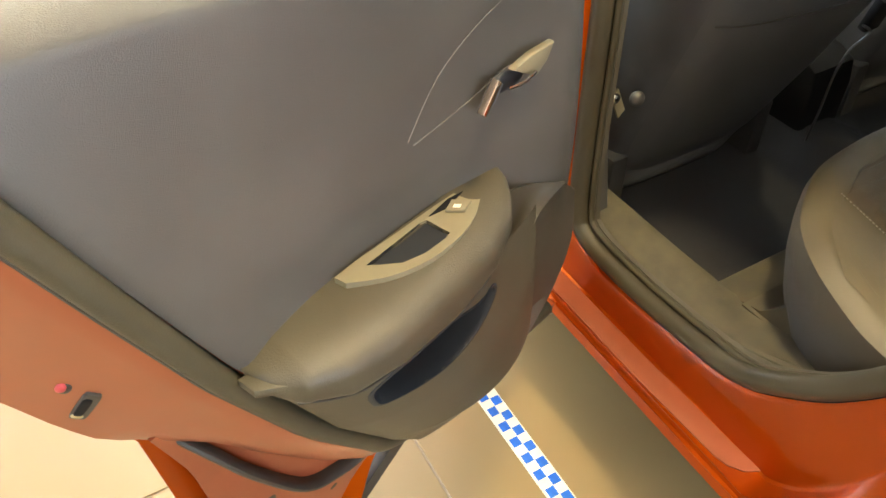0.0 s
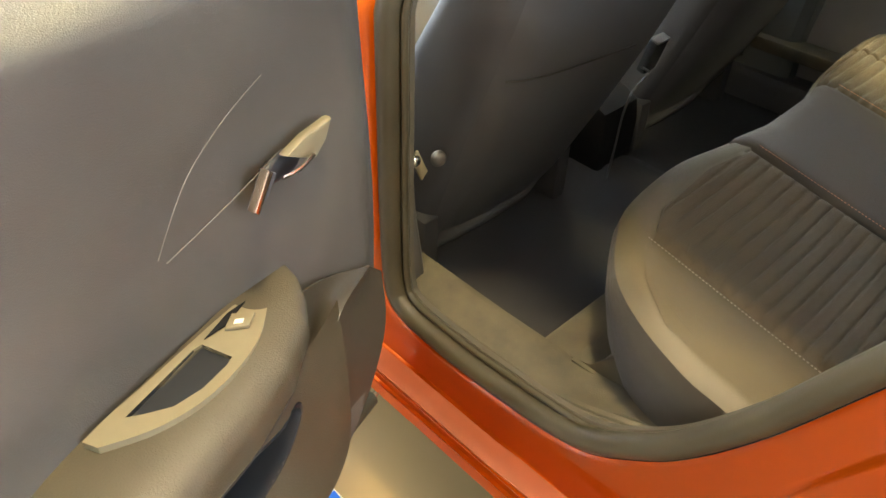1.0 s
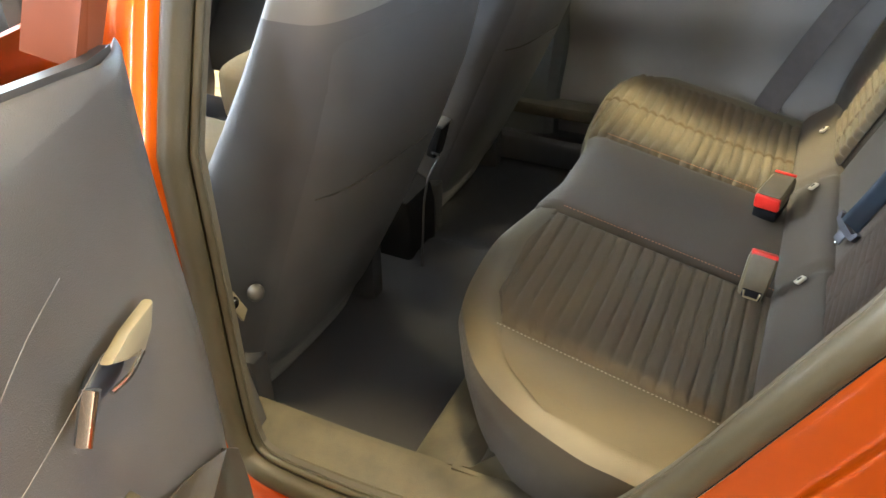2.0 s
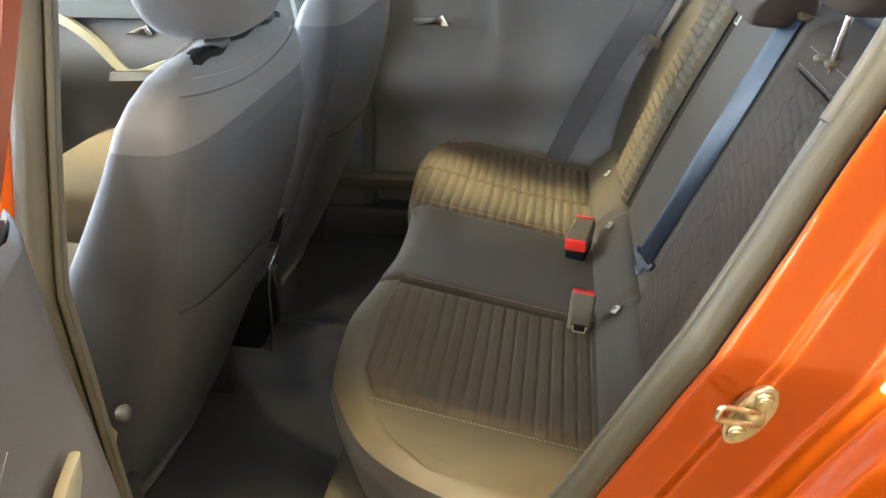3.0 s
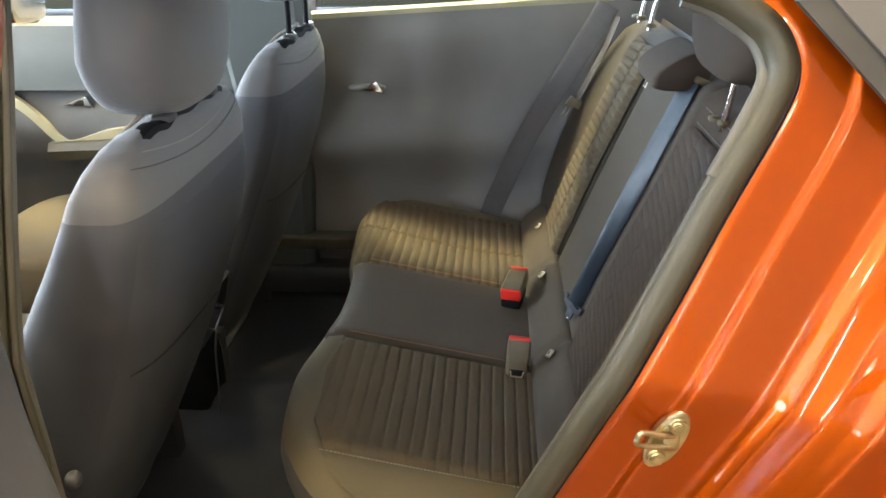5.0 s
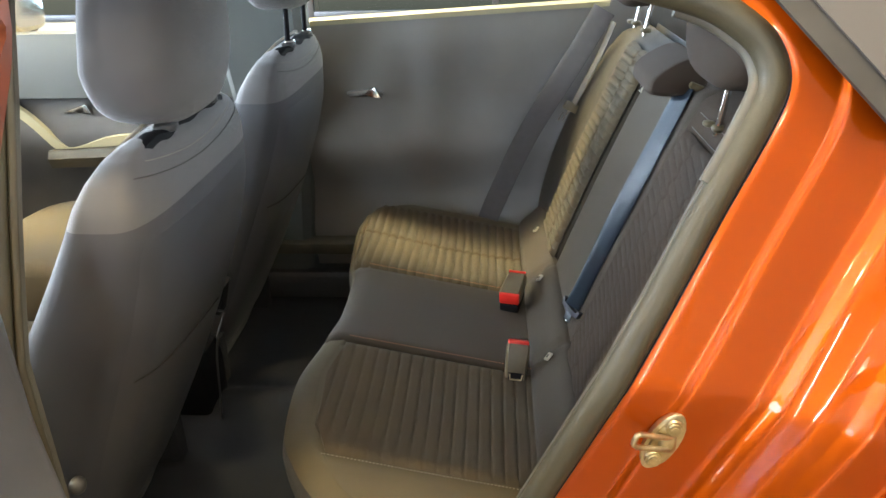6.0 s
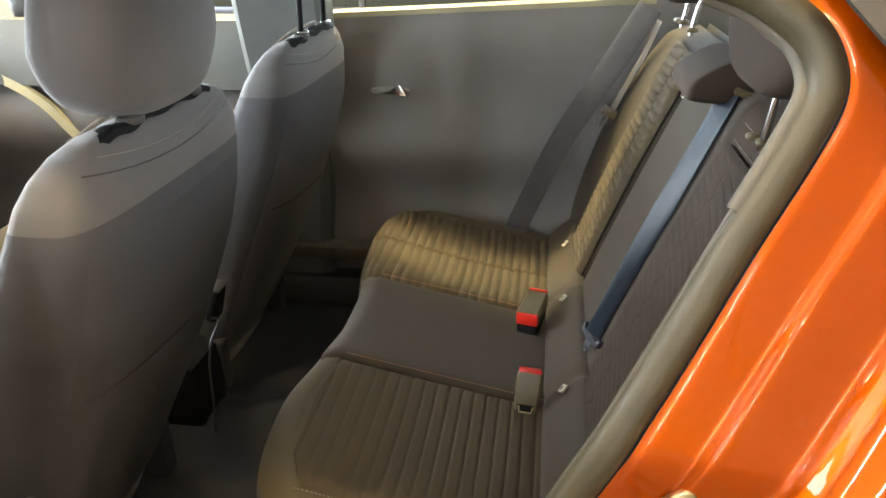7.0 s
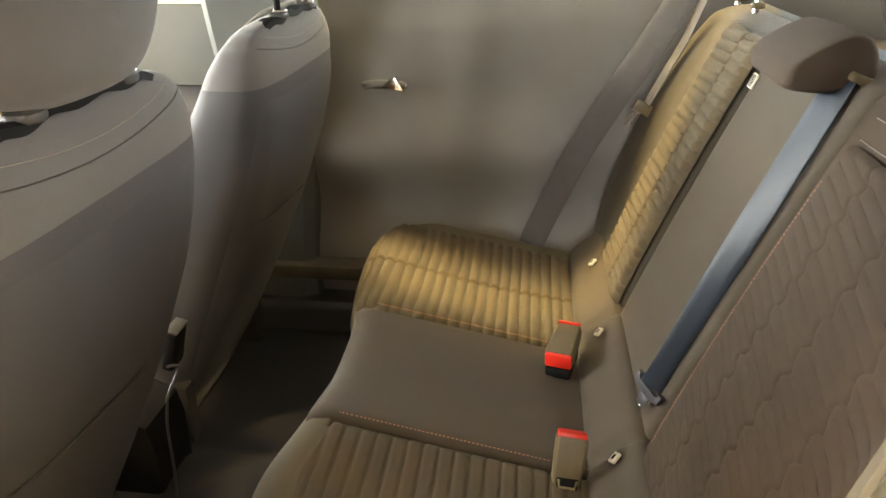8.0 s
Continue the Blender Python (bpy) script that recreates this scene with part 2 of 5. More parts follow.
def blob(cx, cy, cz, sx, sy, sz, power=3.0, nu=24, nv=16, bend=None, m=None):
    """A rounded cushion-like body: a superellipsoid, bent by bend(p)."""
    def sp(v):
        return math.copysign(abs(v) ** (2 / power), v)
    bm = bmesh.new()
    rows = []
    for i in range(1, nv):
        th = -math.pi / 2 + math.pi * i / nv
        rows.append([bm.verts.new((sp(math.cos(th)) * sp(math.cos(2 * math.pi * k / nu)), sp(math.cos(th)) * sp(math.sin(2 * math.pi * k / nu)), sp(math.sin(th)))) for k in range(nu)])
    lo, hi = bm.verts.new((0, 0, -1)), bm.verts.new((0, 0, 1))
    for i in range(len(rows) - 1):
        for k in range(nu):
            bm.faces.new((rows[i][k], rows[i][(k + 1) % nu], rows[i + 1][(k + 1) % nu], rows[i + 1][k]))
    for k in range(nu):
        bm.faces.new((lo, rows[0][(k + 1) % nu], rows[0][k]))
        bm.faces.new((hi, rows[-1][k], rows[-1][(k + 1) % nu]))
    for v in bm.verts:
        p = Vector(v.co)
        if bend:
            p = Vector(bend(p))
        v.co = (cx + p.x * sx, cy + p.y * sy, cz + p.z * sz)
    if m:
        bmesh.ops.transform(bm, verts=bm.verts, matrix=m)
    return bm


# ---- showroom ----
def showroom():
    fl = finish("floor", box(-6.2, -5.2, -0.12, 7.2, 6.7, -0.004), GROUT)
    tagged(fl, "tan porcelain tiled showroom floor", "floor", kind="structure")
    x0, x1, y0, y1, h, w = -6.0, 7.0, -5.0, 6.5, 3.4, 0.2

    def wall(name, bm, label):
        tagged(finish(name, bm, WALLP), label, "wall", kind="structure")

    
    def glazed(name, along, at, a0, a1, b0, b1, number):
        """A wall with one wide shopfront opening; along: the axis that it runs on."""
        lo, hi = (y0, y1) if along == "y" else (x0 - w, x1 + w)
        bm = bmesh.new()
        for (s0, s1, z0, z1) in ((lo, a0, 0, h), (a1, hi, 0, h), (a0, a1, 0, b0), (a0, a1, b1, h)):
            o = box(at - w, s0, z0, at, s1, z1) if along == "y" else box(s0, at, z0, s1, at + w, z1)
            me = bpy.data.meshes.new("wall_piece")
            o.to_mesh(me)
            o.free()
            bm.from_mesh(me)
        wall(name, bm, "cream showroom wall with a wide shopfront window")
        win = thing("window_%d" % number, "wide shopfront window with grey aluminium frame", "window", kind="structure", at=(0, 0, 0))
        n = 4
        for i in range(n + 1):
            s = lerp(a0, a1 - 0.06, i / n)
            o = box(at - 0.13, s, b0, at - 0.07, s + 0.06, b1, 0.004) if along == "y" else box(s, at + 0.07, b0, s + 0.06, at + 0.13, b1, 0.004)
            part("window_frame", o, FRAMEM, win)
        for z in (b0, b1 - 0.06):
            for i in range(n):
                s, e = lerp(a0, a1 - 0.06, i / n) + 0.06, lerp(a0, a1 - 0.06, (i + 1) / n)
                o = box(at - 0.13, s, z, at - 0.07, e, z + 0.06, 0.004) if along == "y" else box(s, at + 0.07, z, e, at + 0.13, z + 0.06, 0.004)
                part("window_rail", o, FRAMEM, win)
        for i in range(n):
            s, e = lerp(a0, a1 - 0.06, i / n) + 0.055, lerp(a0, a1 - 0.06, (i + 1) / n) + 0.005
            o = box(at - 0.104, s, b0 + 0.055, at - 0.096, e, b1 - 0.055) if along == "y" else box(s, at + 0.096, b0 + 0.055, e, at + 0.104, b1 - 0.055)
            p = part("pane", o, GLASS, win)
            p.visible_shadow = False

    glazed("wall_west", "y", x0, -2.4, 4.9, 0.3, 3.1, 1)
    glazed("wall_south", "x", y0 - w, -3.6, 1.6, 0.5, 3.0, 4)
    # east glazing is unseen, added to house its fill lamp
    glazed("wall_east", "y", x1 + w, -1.3, 4.3, 0.3, 3.1, 3)
    glazed("wall_north", "x", y1, -4.5, 2.5, 0.5, 3.0, 2)
    tagged(finish("ceiling", box(x0 - w, y0 - w, h, x1 + w, y1 + w, h + 0.15), CEILP), "white painted showroom ceiling", "ceiling", kind="structure")
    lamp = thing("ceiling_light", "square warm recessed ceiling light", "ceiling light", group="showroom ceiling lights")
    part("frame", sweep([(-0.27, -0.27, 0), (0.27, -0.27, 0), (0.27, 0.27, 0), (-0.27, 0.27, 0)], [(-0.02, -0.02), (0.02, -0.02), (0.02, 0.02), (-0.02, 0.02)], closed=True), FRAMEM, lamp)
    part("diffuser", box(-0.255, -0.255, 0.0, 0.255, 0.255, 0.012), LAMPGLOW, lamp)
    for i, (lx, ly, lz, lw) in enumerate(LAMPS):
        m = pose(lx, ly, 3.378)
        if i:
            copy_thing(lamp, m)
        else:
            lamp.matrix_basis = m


def floor_tape():
    """Hazard tape laid on the tiles beside the car: white with two rows of blue squares."""
    tape = thing("floor_tape", "white floor tape with blue checks stuck beside the car", "floor tape", at=(0, -0.12, 0))
    def strip(x, y):
        return (x, y + 0.0015 * math.sin(3 * x), 0.0012)
    part("tape_strip", surf(strip, steps(-2.2, 2.4, 60), [-0.024, 0.024], 0.0008), TAPE_W, tape)
    c = 0.0205
    data = box(-c / 2, -c * 0.46, 0.0013, c / 2, c * 0.46, 0.0021)
    first = part("blue_check", data, TAPE_B, tape)
    n = 0
    for i in range(-54, 60):
        for row in (0, 1):
            if (i + row) % 2:
                continue
            x = i * c * 1.02 + 0.012
            at = (x, (-0.009 if row else 0.0115) + 0.0015 * math.sin(3 * x), 0)
            if n == 0:
                first.location = at
            else:
                o = new("blue_check", first.data)
                o.parent, o.location = tape, at
            n += 1


# ---- the car's near side round the rear door opening ----
# the opening's edge, clockwise from the middle pillar: x, z; y follows the body's lean
EDGE = [(0.118, 1.33), (0.112, 1.20), (0.104, 1.05), (0.100, 0.90), (0.100, 0.75), (0.100, 0.60), (0.102, 0.50), (0.108, 0.44), (0.124, 0.402), (0.170, 0.379),
        (0.25, 0.373), (0.34, 0.375), (0.42, 0.382), (0.49, 0.393), (0.545, 0.414), (0.592, 0.450), (0.660, 0.520), (0.732, 0.634), (0.795, 0.765), (0.847, 0.875),
        (0.902, 0.980), (0.954, 1.083), (1.000, 1.170), (1.018, 1.218), (1.010, 1.258), (0.982, 1.290), (0.92, 1.322), (0.78, 1.352), (0.60, 1.372), (0.40, 1.380), (0.22, 1.375), (0.14, 1.36)]


def lean(z):
    return 0.05 + 0.30 * max(0.0, z - 0.9)


def edge_stations(n=6):
    pts = smooth_path([(x, 0, z) for x, z in EDGE], n, True)
    out, m = [], len(pts)
    for i, p in enumerate(pts):
        t = pts[(i + 1) % m] - pts[i - 1]
        nrm = Vector((t.z, 0, -t.x)).normalized()
        c = Vector((0.55, 0, 0.85))
        if nrm.dot(p - c) < 0:
            nrm = -nrm
        out.append((p.x, p.z, nrm.x, nrm.z))
    return out


STEP_Z = 0.303


def sill(z, nz=-1.0):
    """The sill below the seal: a face down to the tread, the flat tread, two ribs and the outer hem."""
    d = min(0.14, max(0.05, (z - STEP_Z) / max(0.6, -nz)))
    return [(0.000, 0.052), (0.006, 0.050), (d * 0.55, 0.046), (d - 0.004, 0.041), (d, 0.037), (d + 0.0005, -0.008), (d - 0.003, -0.011), (d + 0.006, -0.013), (d + 0.010, -0.018), (d + 0.006, -0.021), (d + 0.024, -0.025), (d + 0.05, -0.01), (d + 0.08, 0.02), (d + 0.11, 0.06)]


CPIL = [(0.000, 0.052), (0.008, 0.050), (0.047, 0.047), (0.053, 0.044), (0.060, 0.040), (0.116, 0.036), (0.128, 0.028), (0.138, 0.012), (0.168, 0.002), (0.184, -0.012), (0.198, -0.030), (0.246, -0.036), (0.266, -0.062), (0.560, -0.085)]
ROOF = [(0.000, 0.052), (0.010, 0.049), (0.022, 0.046), (0.030, 0.040), (0.036, 0.034), (0.042, 0.030), (0.050, 0.030), (0.058, 0.036), (0.066, 0.060), (0.074, 0.11), (0.080, 0.18), (0.0810, 0.21), (0.0825, 0.25), (0.084, 0.30)]
BPIL = [(0.000, 0.052), (0.010, 0.046), (0.024, 0.040), (0.036, 0.038), (0.048, 0.038), (0.060, 0.040), (0.070, 0.040), (0.080, 0.040), (0.092, 0.042), (0.100, 0.05), (0.102, 0.06), (0.1026, 0.065), (0.1033, 0.070), (0.104, 0.075)]


def flange_profile(x, z, nx, nz):
    """Which mix of sill, rear pillar, roof and middle pillar a station has."""
    w = {"s": max(0.0, -nz), "c": max(0.0, nx), "r": max(0.0, nz - 0.6) * 2.5 if x < 0.99 else 0.0, "b": max(0.0, -nx)}
    if x > 0.20 and z < 1.15:
        t = max(0.0, min(1.0, (x - 0.56) / 0.20))
        t = t * t * (3 - 2 * t)
        w = {"s": 1 - t, "c": t, "r": 0.0, "b": 0.0}
    if x > 0.5 and z >= 1.15:
        w["s"] = w["b"] = 0.0
    if x <= 0.20 and z < 0.75:
        t = max(0.0, min(1.0, (z - 0.385) / 0.09))
        t = t * t * (3 - 2 * t)
        w = {"s": 1 - t, "c": 0.0, "r": 0.0, "b": t}
    tot = sum(w.values())
    SILL, firm = sill(z, nz), w["s"] / tot
    prof = []
    for k in range(len(CPIL)):
        d = sum(w[q] * t[k][0] for q, t in (("s", SILL), ("c", CPIL), ("r", ROOF), ("b", BPIL))) / tot
        y = sum(w[q] * t[k][1] for q, t in (("s", SILL), ("c", CPIL), ("r", ROOF), ("b", BPIL))) / tot
        prof.append((d, y - 0.05))
    # rounded between the stations, with the creases kept tight
    fine = []
    for k in range(len(prof) - 1):
        p = [Vector(prof[min(max(k + q, 0), len(prof) - 1)]) for q in (-1, 0, 1, 2)]
        for t in (0.0, 0.12, 0.35, 0.65, 0.88):
            s = t * t * (3 - 2 * t)
            c1, c2 = (p[2] - p[0]) * 0.28, (p[3] - p[1]) * 0.28
            m1, m2 = lerp(c1, p[2] - p[1], firm), lerp(c2, p[2] - p[1], firm)
            h = p[1] * (2 * t ** 3 - 3 * t * t + 1) + m1 * (t ** 3 - 2 * t * t + t) + p[2] * (-2 * t ** 3 + 3 * t * t) + m2 * (t ** 3 - t * t)
            fine.append((h.x, h.y))
    fine.append(prof[-1])
    return fine


car = thing("car", "glossy orange compact car with its rear door open", "car")


def near_side():
    st = edge_stations(9)
    bm = bmesh.new()
    rows = []
    for x, z, nx, nz in st:
        row = []
        for d, dy in flange_profile(x, z, nx, nz):
            px, pz = x + nx * d, z + nz * d
            row.append(bm.verts.new((px, lean(pz) + dy, pz)))
        rows.append(row)
    m = len(rows)
    for i in range(m):
        a, b = rows[i], rows[(i + 1) % m]
        for j in range(len(a) - 1):
            bm.faces.new((a[j], b[j], b[j + 1], a[j + 1]))
    bmesh.ops.recalc_face_normals(bm, faces=bm.faces)
    part("body_side", bm, PAINT, car, angle=38)
    # the sill runs on forward under the front door
    run = [(lerp(0.26, -1.1, k / 16), [(y - 0.05 + lean(0.3), 0.374 - d) for d, y in sill(0.374)[2:-1]] + [(0.02, 0.26)]) for k in range(17)]
    bm = bmesh.new()
    rows = [[bm.verts.new((x, y - 0.0008, z)) for y, z in prof] for x, prof in run]
    for a, b in zip(rows, rows[1:]):
        for j in range(len(a) - 1):
            bm.faces.new((a[j], b[j], b[j + 1], a[j + 1]))
    bmesh.ops.recalc_face_normals(bm, faces=bm.faces)
    part("front_sill", bm, PAINT, car, angle=30)
    # overlay on the sill tread: same paint dulled for haze, pointed at its rear end
    def tread(x, k):
        inner = table(x, [-0.2, 0.1, 0.4, 0.537, 0.62, 0.65], [0.034, 0.034, 0.036, 0.047, 0.083, 0.110])
        outer = table(x, [-0.2, 0.1, 0.4, 0.58, 0.61, 0.65], [-0.007, -0.007, -0.006, 0.002, 0.022, 0.100])
        return (x, lerp(outer, inner, k), 0.3052 + 0.0012 * math.sin(math.pi * k) + 0.05 * max(0.0, x - 0.58))
    part("sill_tread", surf(tread, steps(-0.2, 0.65, 40), steps(0, 1, 8), 0.003), PAINT_IN, car, "orange sill tread overlay, haze put into its duller colour")
    # sealing rubber: a thick bulb and a black shadow strip, all round the opening
    def tuck(x, z):
        t = max(0.0, min(1.0, (x - 0.45) / 0.15))
        return t * t * (3 - 2 * t)
    def ring(off, dy, hide=0.0):
        out = []
        for x, z, nx, nz in st:
            o = off - hide * tuck(x, z)
            px, pz = x - nx * o, z - nz * o
            out.append(Vector((px, lean(pz) + dy, pz)))
        return out
    outward = [Vector((nx, 0, nz)) for x, z, nx, nz in st]
    bulb = [(0.0175 * math.cos(a), 0.0175 * math.sin(a)) for a in [2 * math.pi * k / 14 for k in range(14)]]
    part("door_seal", sweep(ring(0.0165, 0.011), bulb, up=lambda i: outward[i], closed=True), RUBBER, car, "grey rubber door seal")
    part("seal_lip", sweep(ring(0.003, 0.006), [(-0.003, -0.003), (0.003, -0.003), (0.003, 0.003), (-0.003, 0.003)], up=lambda i: outward[i], closed=True), BLACK, car, "thin black strip for the shadow line at the seal")
    part("inner_seal_rib", sweep(ring(0.037, 0.023, 0.016), [(0.006 * math.cos(a), 0.005 * math.sin(a)) for a in [2 * math.pi * k / 10 for k in range(10)]], up=lambda i: outward[i], closed=True), RUBBER, car)
    # inner lining behind the seal
    bm = bmesh.new()
    rows = []
    for x, z, nx, nz in st:
        row = []
        for off, dy in ((0.022, 0.026), (0.032, 0.029), (0.037, 0.033), (0.036, 0.042)):
            off -= 0.010 * tuck(x, z)
            px, pz = x - nx * off, z - nz * off
            row.append(bm.verts.new((px, lean(pz) + dy, pz)))
        rows.append(row)
    for i in range(m):
        a, b = rows[i], rows[(i + 1) % m]
        for j in range(3):
            bm.faces.new((a[j], b[j], b[j + 1], a[j + 1]))
    part("opening_lining", bm, PILLAR_TRIM, car, "warm grey plastic lining of the door opening")
    # raised trim cover on the upper rear pillar
    up = [s for s in st if s[0] > 0.90 and 1.10 < s[1] < 1.33]
    path = [Vector((x - nx * 0.033, lean(z) + 0.016, z - nz * 0.033)) for x, z, nx, nz in up]
    nn = [Vector((nx, 0, nz)) for x, z, nx, nz in up]
    part("pillar_cover", sweep(path, [(-0.008, -0.002), (-0.006, -0.006), (-0.002, -0.008), (0.003, -0.007), (0.007, -0.004), (0.008, 0.008), (-0.008, 0.008)], up=lambda i: nn[i]), PILLAR_TRIM, car, "moulded pillar trim over the seal")
    # door striker: bent wire loop on a two-bolt plate
    s = thing_part("striker", car, (0.900, 0.041, 0.840))
    # leaf-shaped plate along the pillar, two countersunk bolts, wire loop standing out between them
    ax, az = 0.41, 0.91
    def leaf(k, w):
        out = []
        for q in range(28):
            a = 2 * math.pi * q / 28
            l, b = 0.041 * k * math.cos(a), 0.0185 * w * math.copysign(abs(math.sin(a)) ** 0.8, math.sin(a)) * (1 - 0.25 * math.cos(a) ** 4)
            out.append((l * ax + b * az, l * az - b * ax))
        return out
    part("plate", prism(leaf(1, 1), -0.004, 0.004, "y", 0.0015), BRASSY, s)
    part("plate_rim", prism(leaf(0.80, 0.74), -0.0065, 0.0, "y", 0.001), BRASSY, s)
    wire = [(0.012, -0.004, 0.008), (-0.004, -0.012, 0.013), (-0.030, -0.022, 0.024), (-0.036, -0.024, 0.020), (-0.035, -0.023, 0.009), (-0.006, -0.012, -0.003), (0.012, -0.004, -0.008)]
    part("loop", tube(smooth_path(wire, 6), 0.0034, 10), BRASSY, s)
    part("loop_foot", blob(0.004, -0.006, 0.001, 0.010, 0.004, 0.013, 3, 18, 8), BRASSY, s)
    for l in (0.024, -0.024):
        bx, bz = l * ax, l * az
        b = bmesh.new()
        for r1, r2, dep, at in ((0.0105, 0.0095, 0.003, -0.0075), (0.0075, 0.0065, 0.003, -0.0095), (0.004, 0.004, 0.002, -0.0112)):
            bmesh.ops.create_cone(b, cap_ends=True, segments=20, radius1=r1, radius2=r2, depth=dep, matrix=Matrix.Translation((bx, at, bz)) @ Matrix.Rotation(radians(90), 4, "X"))
        part("bolt", b, BRASSY, s)
    # outer quarter behind the flange, over the wheel arch, and the sill's underside
    def quarter(u, v):
        x = lerp(1.30, 2.05, u)
        z = lerp(0.66, 1.10, v)
        arch = 0.36
        dx = x - 1.55
        if abs(dx) < arch and z < 0.34 + math.sqrt(max(0, arch ** 2 - dx * dx)):
            z = 0.34 + math.sqrt(arch ** 2 - dx * dx)
        return (x, -0.035 + 0.010 * u + 0.05 * max(0, v - 0.6) - 0.012 * math.sin(v * 3.0), max(z, 0.66))
    part("rear_wing", surf(quarter, steps(0, 1, 24), steps(0, 1, 14), 0.004), PAINT, car)
    def quarter_pane(u, v, x0, out):
        z = lerp(1.325, 1.185, v)
        x = lerp(lerp(0.972, 1.104, v) + x0, 1.64, u)
        return (x, lean(z) - out - 0.03 * v - 0.03 * u, z + 0.02 * u * (1 - v) - 0.04 * u * v)
    part("quarter_window", surf(lambda u, v: quarter_pane(u, v, 0.0, 0.026), steps(0, 1, 6), steps(0, 1, 6), 0.006), RUBBER_DARK, car, "black quarter window surround")
    part("quarter_glass", surf(lambda u, v: quarter_pane(u, v, 0.034, 0.031), steps(0, 1, 6), steps(0, 1, 6), 0.003), QUARTER, car, "dark quarter window glass")


def thing_part(name, parent, at, label=""):
    """A part that is an Empty gathering its own pieces."""
    ob = new(name)
    ob.parent, ob.location, ob.empty_display_size = parent, at, 0.05
    if label:
        ob["label"] = label
    return ob


YC = 0.80  # the car's middle


def cabin():
    """Floor, sill trims, far side, roof, front and rear of the body."""
    part("cabin_floor", surf(lambda x, y: (x, y, 0.285 + 0.05 * math.exp(-((y - YC) / 0.09) ** 4) + 0.004 * noise.noise((x * 9, y * 9, 0))), steps(-1.6, 0.62, 30), steps(0.15, 1.45, 40), 0.03), CARPET, car, "black carpeted cabin floor")
    # sill scuff plate, near side: a sloping moulded strip with a raised rib
    prof = [(0.085, 0.352), (0.098, 0.372), (0.110, 0.379), (0.120, 0.374), (0.128, 0.376), (0.185, 0.383), (0.200, 0.380), (0.208, 0.366), (0.212, 0.300)]
    def scuff(side):
        def f(x, k):
            i = min(int(k), len(prof) - 2)
            y, z = lerp(prof[i][0], prof[i + 1][0], k - i), lerp(prof[i][1], prof[i + 1][1], k - i)
            y += 0.030 * max(0, x - 0.25) + (0.10 * max(0, x - 0.55) if y > 0.15 else 0)
            z += 0.75 * max(0, x - 0.40) ** 1.5 if y < 0.15 else 0.45 * max(0, x - 0.40) ** 1.5
            return (x, y if side > 0 else 2 * YC - y, z)
        return surf(f, steps(-0.02, 0.66, 36), steps(0, len(prof) - 1, 24), 0.003)
    part("sill_trim", scuff(1), SCUFF, car, "textured olive-grey plastic sill trim")
    # same trim mirrored, its colour darkened to stand for the shade there
    part("sill_trim", scuff(-1), TRIM2, car, "plastic sill trim, colour darkened for far-side shade")
    part("sill_end", box(0.034, 1.400, 0.440, 0.36, 1.47, 0.478, 0.008), SCUFF, car, "olive-grey ledge along the far sill")
    # carpeted riser and ledge under the rear bench
    part("seat_riser", prism([(0.325, 0.27), (0.334, 0.366), (0.346, 0.376), (0.44, 0.386), (0.48, 0.46), (0.80, 0.46), (0.80, 0.27)], 0.200, 2 * YC - 0.200, "y", 0.008), SCUFF, car, "brown-grey riser under the rear bench")
    part("riser_ledge", surf(lambda x, y: (x, y, 0.3875 + 0.25 * max(0, x - 0.45) ** 1.3), steps(0.405, 0.80, 12), steps(0.192, 0.30, 5), 0.006), SCUFF, car)
    # middle pillar linings, both sides
    def pillar(side):
        ring, far = [], 0.5 - 0.5 * side
        for z, xa, xb, ya, yb in ((0.30, -0.06, 0.10 + far * 0.06, 0.06, 0.19), (0.50, -0.05, 0.085 + far * 0.07, 0.07, 0.17), (0.80, -0.045, 0.08 + far * 0.09, 0.075, 0.15), (1.05, -0.04 - far * 0.03, 0.085 + far * 0.11, 0.11, 0.175), (1.38, -0.02 - far * 0.05, 0.10 + far * 0.10, 0.205, 0.26)):
            pts = [(xa, ya), (xa + 0.01, yb - 0.02), (xa + 0.03, yb), (xb - 0.03, yb), (xb - 0.006, yb - 0.02), (xb, ya)]
            ring.append([(x, y if side > 0 else 2 * YC - y, z) for x, y in pts])
        return loft(ring)
    part("middle_pillar", pillar(1), TRIM2, car, "dark grey pillar lining")
    # far pillar takes a lighter colour to stand for daylight on it
    part("middle_pillar", pillar(-1), UPPER, car, "dark grey pillar lining")
    # far door linings with windows above
    fd = thing_part("far_rear_door", car, (0, 0, 0), "closed rear door with dark grey lining")
    def lining(u, v):
        x = lerp(0.10, 1.06, u)
        z = lerp(0.34, 1.11 + 0.05 * u, v)
        bulge = 0.035 * math.exp(-((v - 0.52) / 0.10) ** 2) * (1 - u) ** 0.3 + 0.03 * math.exp(-((v - 0.12) / 0.16) ** 2) - 0.02 * max(0, v - 0.9) * 10 * 0.3
        y = 1.535 - bulge - 0.10 * max(0, z - 1.02)
        return (x, y, z)
    part("door_lining", surf(lining, steps(0, 1, 30), steps(0, 1, 60), 0.03), LIFTED_TRIM, fd)
    # pale colour stands for the warm light on the door's top edge
    part("belt_strip", sweep([(x, 1.515, 1.112 + 0.052 * (x - 0.1)) for x in steps(0.10, 1.08, 12)], [(-0.022, -0.008), (0.020, -0.010), (0.022, 0.004), (0.008, 0.012), (-0.020, 0.008)]), BEIGE, fd, "pale window ledge strip")
